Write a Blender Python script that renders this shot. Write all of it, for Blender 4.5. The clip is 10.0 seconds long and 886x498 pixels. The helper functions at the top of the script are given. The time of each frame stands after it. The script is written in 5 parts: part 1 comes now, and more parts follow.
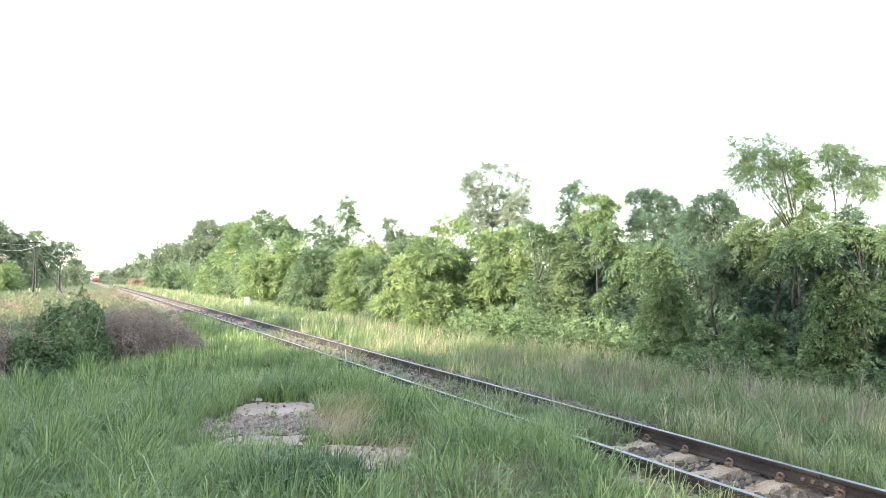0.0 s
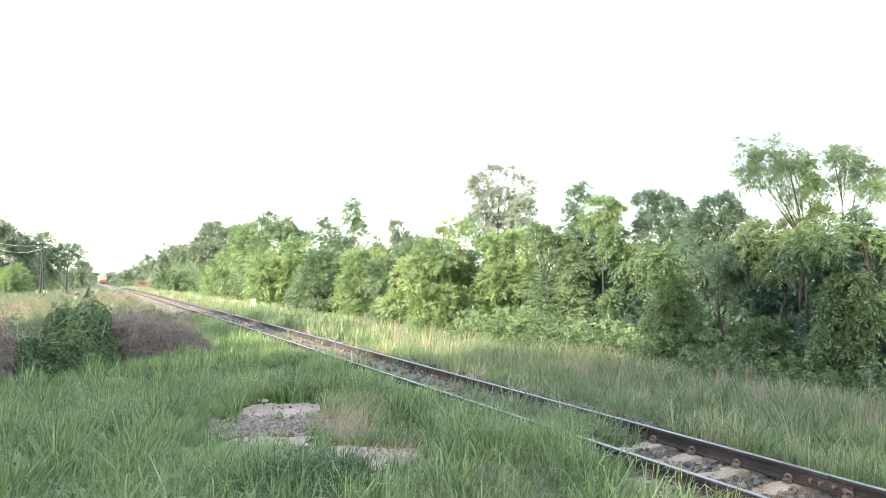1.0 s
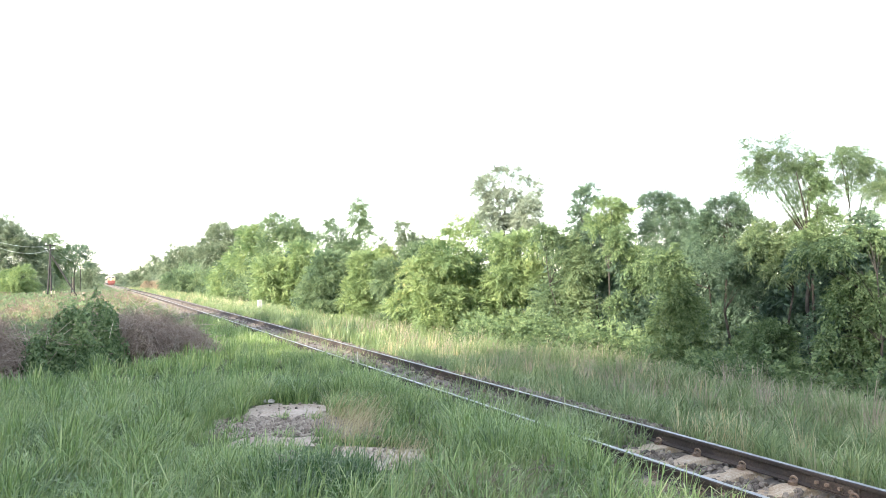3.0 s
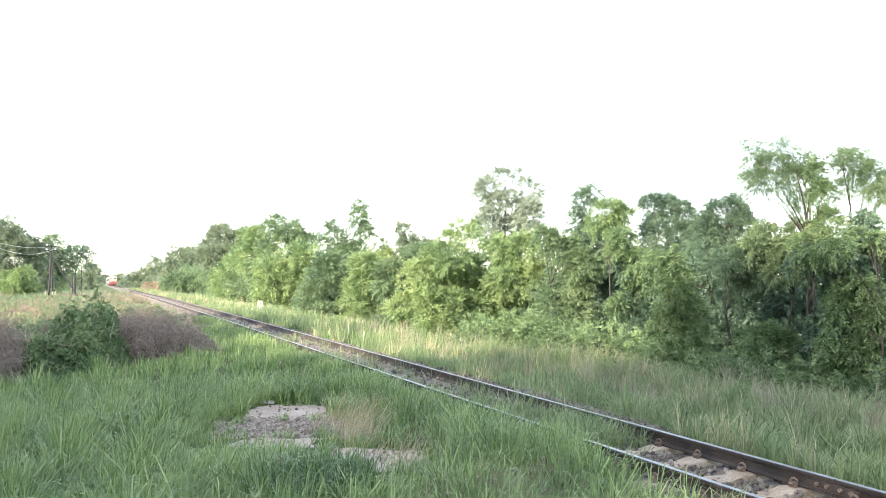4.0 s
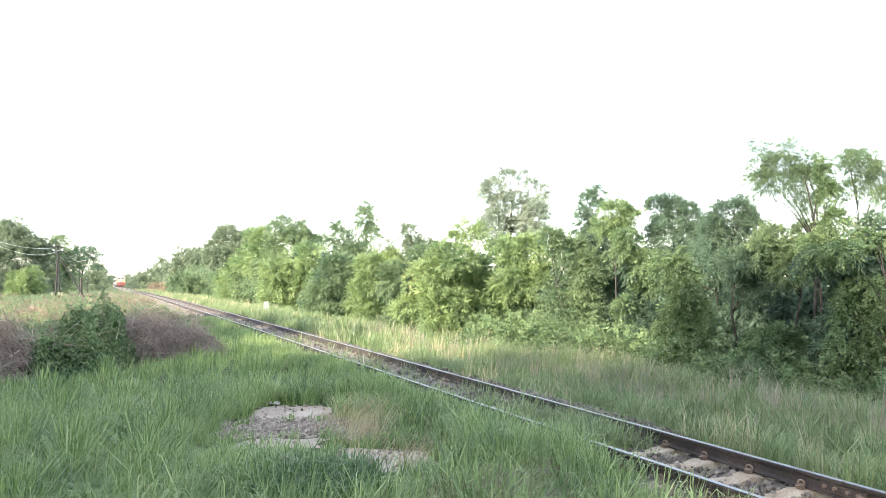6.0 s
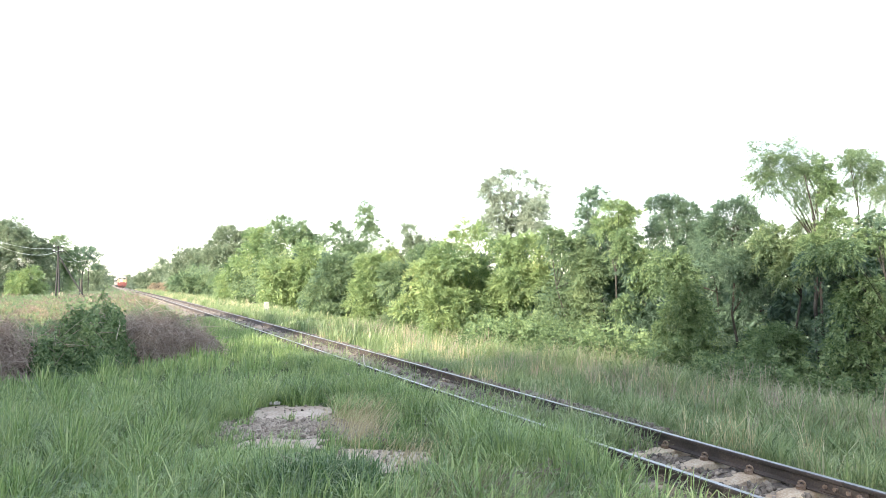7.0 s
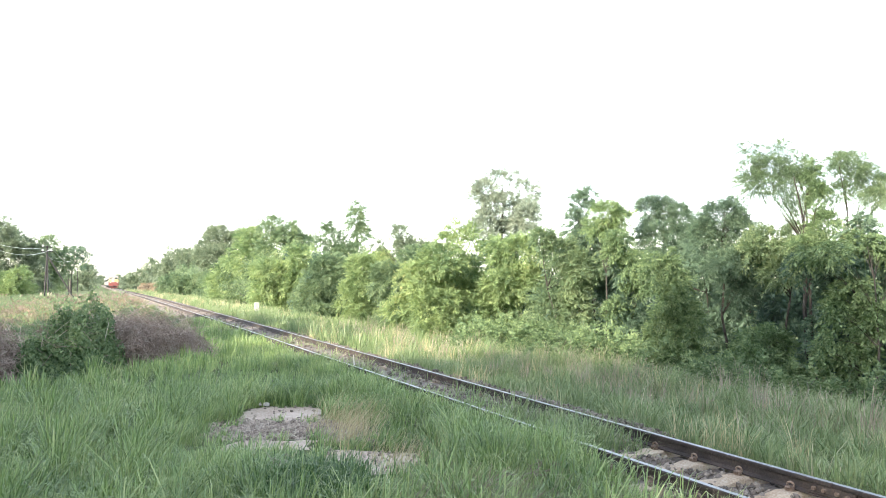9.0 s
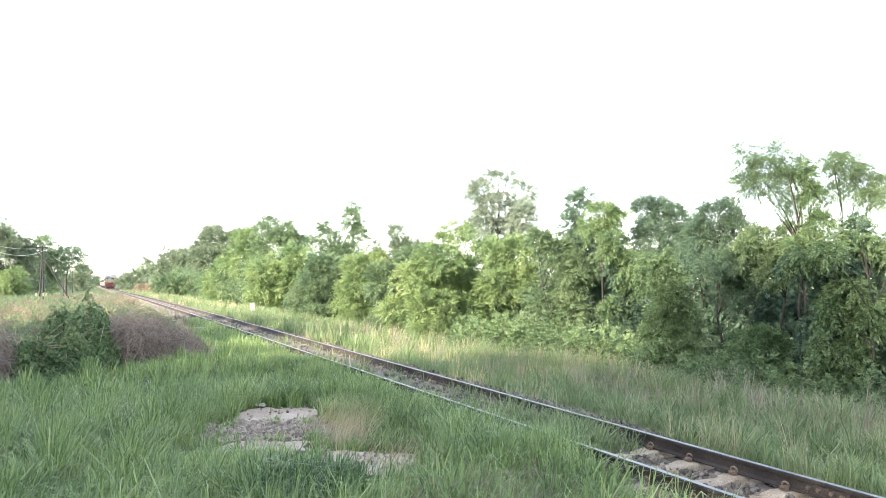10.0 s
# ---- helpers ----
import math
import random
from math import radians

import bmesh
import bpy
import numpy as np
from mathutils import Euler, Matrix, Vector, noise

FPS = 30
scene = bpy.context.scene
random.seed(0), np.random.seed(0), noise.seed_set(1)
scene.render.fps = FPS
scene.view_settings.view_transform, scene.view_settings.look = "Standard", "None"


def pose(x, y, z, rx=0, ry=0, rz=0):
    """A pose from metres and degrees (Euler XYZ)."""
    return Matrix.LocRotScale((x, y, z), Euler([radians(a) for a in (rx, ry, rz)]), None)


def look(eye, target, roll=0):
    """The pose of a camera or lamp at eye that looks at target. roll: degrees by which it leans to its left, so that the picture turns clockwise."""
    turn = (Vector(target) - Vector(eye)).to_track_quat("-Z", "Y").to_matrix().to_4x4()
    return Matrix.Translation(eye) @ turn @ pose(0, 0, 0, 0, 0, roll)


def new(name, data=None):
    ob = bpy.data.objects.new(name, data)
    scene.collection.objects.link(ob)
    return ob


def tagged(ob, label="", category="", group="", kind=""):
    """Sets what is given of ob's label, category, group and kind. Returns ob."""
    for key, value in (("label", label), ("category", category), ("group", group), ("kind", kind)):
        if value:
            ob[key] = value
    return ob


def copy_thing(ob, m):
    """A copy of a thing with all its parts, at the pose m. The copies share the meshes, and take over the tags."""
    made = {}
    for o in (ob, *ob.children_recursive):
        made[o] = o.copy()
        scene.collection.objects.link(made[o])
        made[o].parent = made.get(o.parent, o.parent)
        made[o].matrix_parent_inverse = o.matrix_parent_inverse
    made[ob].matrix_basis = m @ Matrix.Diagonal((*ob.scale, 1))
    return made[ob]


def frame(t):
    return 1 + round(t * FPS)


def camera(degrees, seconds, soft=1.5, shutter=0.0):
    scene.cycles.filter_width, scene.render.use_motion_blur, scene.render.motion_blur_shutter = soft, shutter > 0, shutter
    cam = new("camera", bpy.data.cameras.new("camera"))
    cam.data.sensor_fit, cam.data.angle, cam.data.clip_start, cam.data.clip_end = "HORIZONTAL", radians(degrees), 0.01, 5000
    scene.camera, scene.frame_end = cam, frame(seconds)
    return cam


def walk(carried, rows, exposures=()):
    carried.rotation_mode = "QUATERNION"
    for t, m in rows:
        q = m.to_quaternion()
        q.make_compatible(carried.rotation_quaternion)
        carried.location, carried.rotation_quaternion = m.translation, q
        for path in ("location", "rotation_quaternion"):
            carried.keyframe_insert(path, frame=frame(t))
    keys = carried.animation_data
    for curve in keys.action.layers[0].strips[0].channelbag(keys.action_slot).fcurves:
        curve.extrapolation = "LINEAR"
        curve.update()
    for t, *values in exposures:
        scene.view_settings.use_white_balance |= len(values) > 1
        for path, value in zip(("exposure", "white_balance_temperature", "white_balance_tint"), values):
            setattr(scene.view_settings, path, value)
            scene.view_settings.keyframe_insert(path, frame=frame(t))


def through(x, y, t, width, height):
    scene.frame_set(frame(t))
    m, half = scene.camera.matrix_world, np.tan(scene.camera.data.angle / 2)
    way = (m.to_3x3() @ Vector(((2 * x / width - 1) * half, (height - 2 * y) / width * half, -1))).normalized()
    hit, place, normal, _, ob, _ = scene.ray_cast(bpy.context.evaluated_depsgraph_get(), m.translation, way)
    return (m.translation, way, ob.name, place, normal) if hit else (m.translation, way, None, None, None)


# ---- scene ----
cam = camera(57, 10.0, soft=0.7)
walk(cam, [
    (0, pose(-0.011, -0.001, 1.785, 91.692, 0.142, -23.823)),
    (0.5, pose(-0.008, 0.004, 1.777, 91.758, 0.130, -23.626)),
    (1, pose(-0.012, 0.005, 1.774, 91.812, 0.145, -23.421)),
    (1.5, pose(-0.017, 0.001, 1.772, 91.835, 0.135, -23.266)),
    (2, pose(-0.015, -0.003, 1.769, 91.880, 0.110, -23.121)),
    (2.5, pose(-0.015, -0.009, 1.768, 91.909, 0.072, -23.025)),
    (4, pose(-0.004, -0.016, 1.772, 91.997, 0.017, -22.924)),
    (4.5, pose(-0.004, -0.016, 1.773, 92.050, 0.010, -22.822)),
    (5, pose(0.000, -0.012, 1.769, 92.062, 0.000, -22.676)),
    (5.5, pose(-0.001, -0.009, 1.764, 92.076, -0.033, -22.569)),
    (7, pose(0.002, 0.002, 1.763, 92.118, -0.098, -22.512)),
    (7.5, pose(0.004, 0.004, 1.764, 92.131, -0.112, -22.592)),
    (8, pose(0.008, 0.008, 1.768, 92.140, -0.132, -22.720)),
    (8.5, pose(0.013, 0.010, 1.767, 92.149, -0.156, -22.905)),
    (9, pose(0.021, 0.016, 1.767, 92.156, -0.168, -23.140)),
    (9.5, pose(0.021, 0.010, 1.769, 92.165, -0.160, -23.310)),
    (10, pose(0.016, 0.003, 1.771, 92.180, -0.152, -23.418)),
])

# ---- light: hazy morning, low sun from the camera's left ----
SUN_TURN, SUN_UP = -112, 25          # degrees from the track's far direction (clockwise), and above the horizon
scene.view_settings.exposure = 2.25
world = bpy.data.worlds.new("world")
scene.world = world
world.use_nodes = True
wn, wl = world.node_tree.nodes, world.node_tree.links
sky = wn.new("ShaderNodeTexSky")
sky.sky_type = "NISHITA"
sky.sun_disc = False
sky.sun_elevation, sky.sun_rotation = radians(SUN_UP), radians(SUN_TURN)
sky.air_density, sky.dust_density, sky.ozone_density = 1.0, 0.7, 1.0
haze = wn.new("ShaderNodeHueSaturation")
haze.inputs["Saturation"].default_value = 0.55
wl.new(sky.outputs["Color"], haze.inputs["Color"])
wl.new(haze.outputs["Color"], wn["Background"].inputs["Color"])
wn["Background"].inputs["Strength"].default_value = 0.15
sun = new("sun", bpy.data.lights.new("sun", "SUN"))
sun.data.energy, sun.data.angle, sun.data.color = 3.3, radians(2.5), (1.0, 0.89, 0.72)
a, e = radians(SUN_TURN), radians(SUN_UP)
sun.matrix_world = look((0, 0, 40), (-math.sin(a) * math.cos(e), -math.cos(a) * math.cos(e), 40 - math.sin(e)))


# ---- materials ----
def shader(name, rough=0.8, metal=0.0, spec=0.3):
    m = bpy.data.materials.new(name)
    m.use_nodes = True
    b = m.node_tree.nodes["Principled BSDF"]
    b.inputs["Roughness"].default_value, b.inputs["Metallic"].default_value = rough, metal
    b.inputs["Specular IOR Level"].default_value = spec
    return m, m.node_tree.nodes, m.node_tree.links, b


def ramp(nodes, colours):
    r = nodes.new("ShaderNodeValToRGB")
    el = r.color_ramp.elements
    while len(el) < len(colours):
        el.new(0.5)
    for i, (p, c) in enumerate(colours):
        el[i].position, el[i].color = p, (*c, 1)
    return r


def leaf_material(name, colours, through=0.35, patch=0.35, rough=0.5, spec=0.35, spread=0.55, haze_grey=0.12):
    """Leaves: each its own tint, drifting over the plant; part of the light shines through."""
    m, n, l, b = shader(name, rough, 0, spec)
    geo = n.new("ShaderNodeNewGeometry")
    # every leaf colour is greyed a little, in place of the haze over it
    tone = ramp(n, [(p, tuple((1 - haze_grey) * v + haze_grey * (0.3 * c[0] + 0.6 * c[1] + 0.1 * c[2]) for v in c)) for p, c in colours])
    big = n.new("ShaderNodeTexNoise")
    big.inputs["Scale"].default_value, big.inputs["Detail"].default_value = spread, 3
    l.new(geo.outputs["Position"], big.inputs["Vector"])
    mix = n.new("ShaderNodeMath")
    mix.operation = "MULTIPLY_ADD"
    mix.inputs[1].default_value = 1 - patch
    l.new(geo.outputs["Random Per Island"], mix.inputs[0])
    scale = n.new("ShaderNodeMapRange")
    scale.inputs["From Min"].default_value, scale.inputs["From Max"].default_value = 0.3, 0.7
    scale.inputs["To Min"].default_value, scale.inputs["To Max"].default_value = 0, patch
    l.new(big.outputs["Fac"], scale.inputs["Value"])
    l.new(scale.outputs["Result"], mix.inputs[2])
    l.new(mix.outputs[0], tone.inputs["Fac"])
    l.new(tone.outputs["Color"], b.inputs["Base Color"])
    tr = n.new("ShaderNodeBsdfTranslucent")
    l.new(tone.outputs["Color"], tr.inputs["Color"])
    ms = n.new("ShaderNodeMixShader")
    ms.inputs["Fac"].default_value = through
    l.new(b.outputs["BSDF"], ms.inputs[1])
    l.new(tr.outputs["BSDF"], ms.inputs[2])
    l.new(ms.outputs["Shader"], n["Material Output"].inputs["Surface"])
    return m


def rough_material(name, colours, scale=8.0, fine=60.0, rough=0.85, metal=0.0, bump=0.4, spec=0.3):
    """Stone, soil, rust, bark and paint: two scales of noise in the colour, relief from the finer."""
    m, n, l, b = shader(name, rough, metal, spec)
    geo = n.new("ShaderNodeNewGeometry")
    info = n.new("ShaderNodeObjectInfo")
    off = n.new("ShaderNodeVectorMath")
    off.operation = "MULTIPLY_ADD"
    off.inputs[1].default_value = (9, 7, 5)
    l.new(info.outputs["Random"], off.inputs[0])
    l.new(geo.outputs["Position"], off.inputs[2])
    n1, n2 = n.new("ShaderNodeTexNoise"), n.new("ShaderNodeTexNoise")
    n1.inputs["Scale"].default_value, n1.inputs["Detail"].default_value = scale, 4
    n2.inputs["Scale"].default_value, n2.inputs["Detail"].default_value = fine, 5
    for t in (n1, n2):
        l.new(off.outputs[0], t.inputs["Vector"])
    add = n.new("ShaderNodeMath")
    add.operation = "ADD"
    l.new(n1.outputs["Fac"], add.inputs[0])
    l.new(n2.outputs["Fac"], add.inputs[1])
    isl = n.new("ShaderNodeMath")
    isl.operation = "MULTIPLY_ADD"
    isl.inputs[1].default_value = 0.5
    l.new(geo.outputs["Random Per Island"], isl.inputs[0])
    half = n.new("ShaderNodeMath")
    half.operation = "MULTIPLY_ADD"
    half.inputs[1].default_value, half.inputs[2].default_value = 1.0, -0.75
    l.new(add.outputs[0], isl.inputs[2])
    l.new(isl.outputs[0], half.inputs[0])
    tone = ramp(n, colours)
    l.new(half.outputs[0], tone.inputs["Fac"])
    l.new(tone.outputs["Color"], b.inputs["Base Color"])
    bp = n.new("ShaderNodeBump")
    bp.inputs["Strength"].default_value, bp.inputs["Distance"].default_value = bump, 0.02
    l.new(n2.outputs["Fac"], bp.inputs["Height"])
    l.new(bp.outputs["Normal"], b.inputs["Normal"])
    return m


M_SOIL = rough_material("soil", [(0.2, (0.05, 0.07, 0.025)), (0.5, (0.09, 0.115, 0.04)), (0.8, (0.16, 0.15, 0.07))], 0.35, 9, 0.95, bump=0.6)
M_SAND = rough_material("sand", [(0.2, (0.36, 0.285, 0.225)), (0.55, (0.56, 0.47, 0.39)), (0.9, (0.68, 0.60, 0.52))], 1.6, 35, 0.95, bump=0.7)
M_GRAVEL = rough_material("gravel", [(0.1, (0.12, 0.097, 0.08)), (0.5, (0.28, 0.232, 0.19)), (0.9, (0.46, 0.40, 0.33))], 3, 40, 0.9, bump=0.6)
M_BALLAST = rough_material("ballast", [(0.1, (0.07, 0.06, 0.055)), (0.5, (0.17, 0.145, 0.125)), (0.9, (0.30, 0.26, 0.22))], 3, 40, 0.9, bump=0.6)
M_SLEEPER = rough_material("concrete", [(0.15, (0.26, 0.19, 0.13)), (0.5, (0.42, 0.35, 0.27)), (0.85, (0.52, 0.46, 0.38))], 4, 50, 0.9, bump=0.5)
M_RUST = rough_material("rusty_steel", [(0.2, (0.040, 0.034, 0.032)), (0.55, (0.066, 0.054, 0.050)), (0.85, (0.11, 0.085, 0.072))], 3, 60, 0.75, 0.2, bump=0.35)
M_CLIP = rough_material("rusty_clip", [(0.2, (0.12, 0.085, 0.068)), (0.6, (0.22, 0.16, 0.125)), (0.9, (0.36, 0.29, 0.23))], 6, 80, 0.75, 0.1, bump=0.3)
M_STEEL = rough_material("polished_steel", [(0.2, (0.24, 0.245, 0.26)), (0.8, (0.38, 0.39, 0.41))], 4, 90, 0.36, 1.0, bump=0.03)
M_BARK = rough_material("bark", [(0.2, (0.030, 0.027, 0.024)), (0.6, (0.062, 0.055, 0.048)), (0.9, (0.11, 0.10, 0.085))], 4, 40, 0.95, bump=0.7)
M_WHITE = rough_material("weathered_white", [(0.2, (0.36, 0.34, 0.31)), (0.7, (0.56, 0.54, 0.50))], 5, 60, 0.8, bump=0.2)

LEAF_LIME = leaf_material("lime_leaf", [(0.0, (0.09, 0.16, 0.07)), (0.45, (0.21, 0.30, 0.125)), (0.85, (0.34, 0.42, 0.16)), (1.0, (0.46, 0.43, 0.20))], 0.4, 0.5, haze_grey=0.06)
LEAF_MID = leaf_material("mid_leaf", [(0.0, (0.07, 0.125, 0.065)), (0.5, (0.155, 0.235, 0.11)), (0.9, (0.26, 0.34, 0.15)), (1.0, (0.36, 0.36, 0.18))], 0.4, 0.5)
# Darkened and tinted blue, so this green carries some of the row's shade
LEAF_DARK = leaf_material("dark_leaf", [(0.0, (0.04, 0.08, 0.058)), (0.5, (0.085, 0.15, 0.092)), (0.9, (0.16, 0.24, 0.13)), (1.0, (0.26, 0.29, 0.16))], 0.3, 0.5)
# Greyed and lightened: the tall tree's veil of glare is put into the colour
LEAF_HAZED = leaf_material("hazed_leaf", [(0.0, (0.17, 0.22, 0.15)), (0.5, (0.27, 0.32, 0.23)), (1.0, (0.37, 0.41, 0.31))], 0.4)
LEAF_VINE = leaf_material("vine_leaf", [(0.0, (0.06, 0.11, 0.045)), (0.5, (0.135, 0.215, 0.085)), (0.9, (0.24, 0.33, 0.13)), (1.0, (0.36, 0.38, 0.18))])
LEAF_RUST = leaf_material("rust_leaf", [(0.0, (0.22, 0.15, 0.09)), (0.5, (0.34, 0.24, 0.15)), (1.0, (0.42, 0.36, 0.23))], 0.3)
# Paler and greyer than near leaves: distance haze put into the far trees' colour
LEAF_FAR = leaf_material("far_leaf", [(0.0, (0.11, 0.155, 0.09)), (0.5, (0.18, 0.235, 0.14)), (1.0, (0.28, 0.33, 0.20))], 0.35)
GRASS_FRESH = leaf_material("fresh_grass", [(0.0, (0.06, 0.11, 0.04)), (0.35, (0.165, 0.265, 0.08)), (0.7, (0.33, 0.43, 0.15)), (0.92, (0.47, 0.52, 0.24)), (1.0, (0.64, 0.58, 0.40))], 0.3, 0.4, 0.38, 0.6, 1.1, haze_grey=0.04)
GRASS_VERGE = leaf_material("verge_grass", [(0.0, (0.07, 0.12, 0.05)), (0.4, (0.18, 0.26, 0.10)), (0.78, (0.31, 0.37, 0.17)), (0.92, (0.45, 0.43, 0.27)), (1.0, (0.58, 0.51, 0.38))], 0.3, 0.4, 0.42, 0.5, 1.0, haze_grey=0.04)
GRASS_FIELD = leaf_material("field_grass", [(0.0, (0.11, 0.14, 0.06)), (0.45, (0.20, 0.23, 0.10)), (0.8, (0.31, 0.31, 0.16)), (1.0, (0.42, 0.37, 0.25))], 0.3, 0.6, 0.5, 0.4, 0.35, haze_grey=0.04)
GRASS_DRY = leaf_material("dry_grass", [(0.0, (0.36, 0.29, 0.15)), (0.5, (0.54, 0.46, 0.27)), (1.0, (0.66, 0.59, 0.39))], 0.3, 0.3, 0.6, haze_grey=0.04)
GRASS_SEED = leaf_material("seeding_grass", [(0.0, (0.28, 0.22, 0.17)), (0.5, (0.42, 0.34, 0.27)), (1.0, (0.54, 0.46, 0.38))], 0.3, 0.3, 0.6, haze_grey=0.04)
GRASS_DEEP = leaf_material("deep_green_grass", [(0.0, (0.035, 0.08, 0.03)), (0.5, (0.085, 0.16, 0.05)), (0.9, (0.17, 0.26, 0.09)), (1.0, (0.30, 0.34, 0.16))], 0.3, 0.4, 0.4, 0.5, haze_grey=0.04)
GRASS_RED = leaf_material("reddish_grass", [(0.0, (0.13, 0.10, 0.07)), (0.5, (0.21, 0.165, 0.115)), (1.0, (0.36, 0.30, 0.21))], 0.3, 0.3, 0.6, haze_grey=0.04)
TWIG = leaf_material("dead_vine", [(0.0, (0.20, 0.15, 0.125)), (0.5, (0.40, 0.31, 0.26)), (1.0, (0.58, 0.49, 0.42))], 0.1, 0.3, 0.8, 0.15)
LEAF_DEAD = leaf_material("dead_leaf", [(0.0, (0.14, 0.10, 0.085)), (0.6, (0.29, 0.21, 0.17)), (1.0, (0.42, 0.33, 0.26))], 0.15, 0.3, 0.8, 0.15)


# ---- mesh helpers ----
def mesh_np(name, verts, faces, mats, index=None, smooth=False):
    """A mesh from numpy arrays: verts (n, 3), faces a list of (m, k) arrays."""
    me = bpy.data.meshes.new(name)
    verts = np.asarray(verts, np.float32)
    me.vertices.add(len(verts))
    me.vertices.foreach_set("co", verts.ravel())
    loops = np.concatenate([np.asarray(f, np.int32).ravel() for f in faces])
    sizes = np.concatenate([np.full(len(f), np.shape(f)[1], np.int32) for f in faces])
    me.loops.add(len(loops))
    me.loops.foreach_set("vertex_index", loops)
    me.polygons.add(len(sizes))
    me.polygons.foreach_set("loop_start", np.concatenate([[0], np.cumsum(sizes)[:-1]]).astype(np.int32))
    me.polygons.foreach_set("use_smooth", np.full(len(sizes), smooth))
    for m in mats if isinstance(mats, (list, tuple)) else [mats]:
        me.materials.append(m)
    if index is not None:
        me.polygons.foreach_set("material_index", np.asarray(index, np.int32))
    me.update(calc_edges=True)
    me.validate()
    return me


def under(ob, parent):
    ob.parent = parent
    return ob


def part(name, data, parent, label=""):
    """One mesh (or bmesh with its material) as a part of a thing."""
    ob = under(new(name, data), parent)
    return tagged(ob, label) if label else ob


def bm_mesh(name, bm, mat):
    me = bpy.data.meshes.new(name)
    bmesh.ops.recalc_face_normals(bm, faces=bm.faces)
    bm.to_mesh(me)
    bm.free()
    me.materials.append(mat)
    return me


def box_bm(bm, sx, sy, sz, at=(0, 0, 0), bevel=0.0, taper=1.0):
    r = bmesh.ops.create_cube(bm, size=1)
    vs = r["verts"]
    for v in vs:
        k = taper if v.co.z > 0 else 1.0
        v.co = Vector((v.co.x * sx * k, v.co.y * sy * k, v.co.z * sz)) + Vector(at)
    if bevel:
        es = list({e for v in vs for e in v.link_edges})
        bmesh.ops.bevel(bm, geom=es, offset=bevel, segments=2, affect="EDGES")
    return bm


def box_mesh(name, sx, sy, sz, mat, at=(0, 0, 0), bevel=0.0, taper=1.0):
    return bm_mesh(name, box_bm(bmesh.new(), sx, sy, sz, at, bevel, taper), mat)


def tube(path, radii, sides=7):
    """Verts and quads of a tube along a polyline, base first; the caller offsets the faces."""
    path, radii = np.asarray(path, float), np.asarray(radii, float)
    d = np.gradient(path, axis=0)
    d /= np.linalg.norm(d, axis=1)[:, None] + 1e-9
    ref = np.where(np.abs(d[:, 2:3]) > 0.9, [[1.0, 0, 0]], [[0, 0, 1.0]])
    u = np.cross(d, ref)
    u /= np.linalg.norm(u, axis=1)[:, None] + 1e-9
    v = np.cross(d, u)
    a = np.arange(sides) * 2 * np.pi / sides
    ring = path[:, None] + radii[:, None, None] * (np.cos(a)[None, :, None] * u[:, None] + np.sin(a)[None, :, None] * v[:, None])
    i = np.arange(len(path) - 1)[:, None] * sides
    j = np.arange(sides)[None]
    k = (j + 1) % sides
    f = np.stack([i + j, i + k, i + sides + k, i + sides + j], -1).reshape(-1, 4)
    return ring.reshape(-1, 3), f


def tubes_mesh(name, tubes, mat, smooth=True):
    vs, fs, n = [], [], 0
    for v, f in tubes:
        vs.append(v)
        fs.append(f + n)
        n += len(v)
    return mesh_np(name, np.concatenate(vs), [np.concatenate(fs)], mat, smooth=smooth)


def unit(v):
    return v / (np.linalg.norm(v, axis=-1, keepdims=True) + 1e-9)


def leaves_mesh(name, rng, pos, out, length, width, mat, droop=0.4):
    """Folded leaf blades at pos, roughly facing out."""
    n = len(pos)
    nor = unit(out + rng.normal(0, 0.55, (n, 3)) + [0, 0, 0.25])
    axis = unit(np.cross(nor, rng.normal(0, 1, (n, 3))) + [0, 0, -droop])
    side = unit(np.cross(axis, nor))
    nor = np.cross(side, axis)
    L = (length * rng.uniform(0.6, 1.25, n))[:, None]
    W = (width * rng.uniform(0.7, 1.2, n))[:, None]
    mid = pos + axis * L * 0.45
    v = np.stack([pos, mid + side * W / 2 + nor * W * 0.16, pos + axis * L - nor * L * 0.12, mid - side * W / 2 + nor * W * 0.16], 1).reshape(-1, 3)
    f = np.arange(n * 4).reshape(n, 4)
    return mesh_np(name, v, [f], mat)


def clumps_surface(rng, c, r, n, inner=0.55):
    """n points in the outer shells of ellipsoid clumps c with radii r (k, 3), and the ways out."""
    w = (r[:, 0] * r[:, 2]) ** 0.9
    i = rng.choice(len(c), n, p=w / w.sum())
    u = unit(rng.normal(0, 1, (n, 3)))
    s = 1 - (1 - inner) * rng.random(n) ** 1.6 + np.minimum(np.abs(rng.normal(0, 0.12, n)), 0.28)
    return c[i] + u * r[i] * s[:, None], unit(u / r[i])


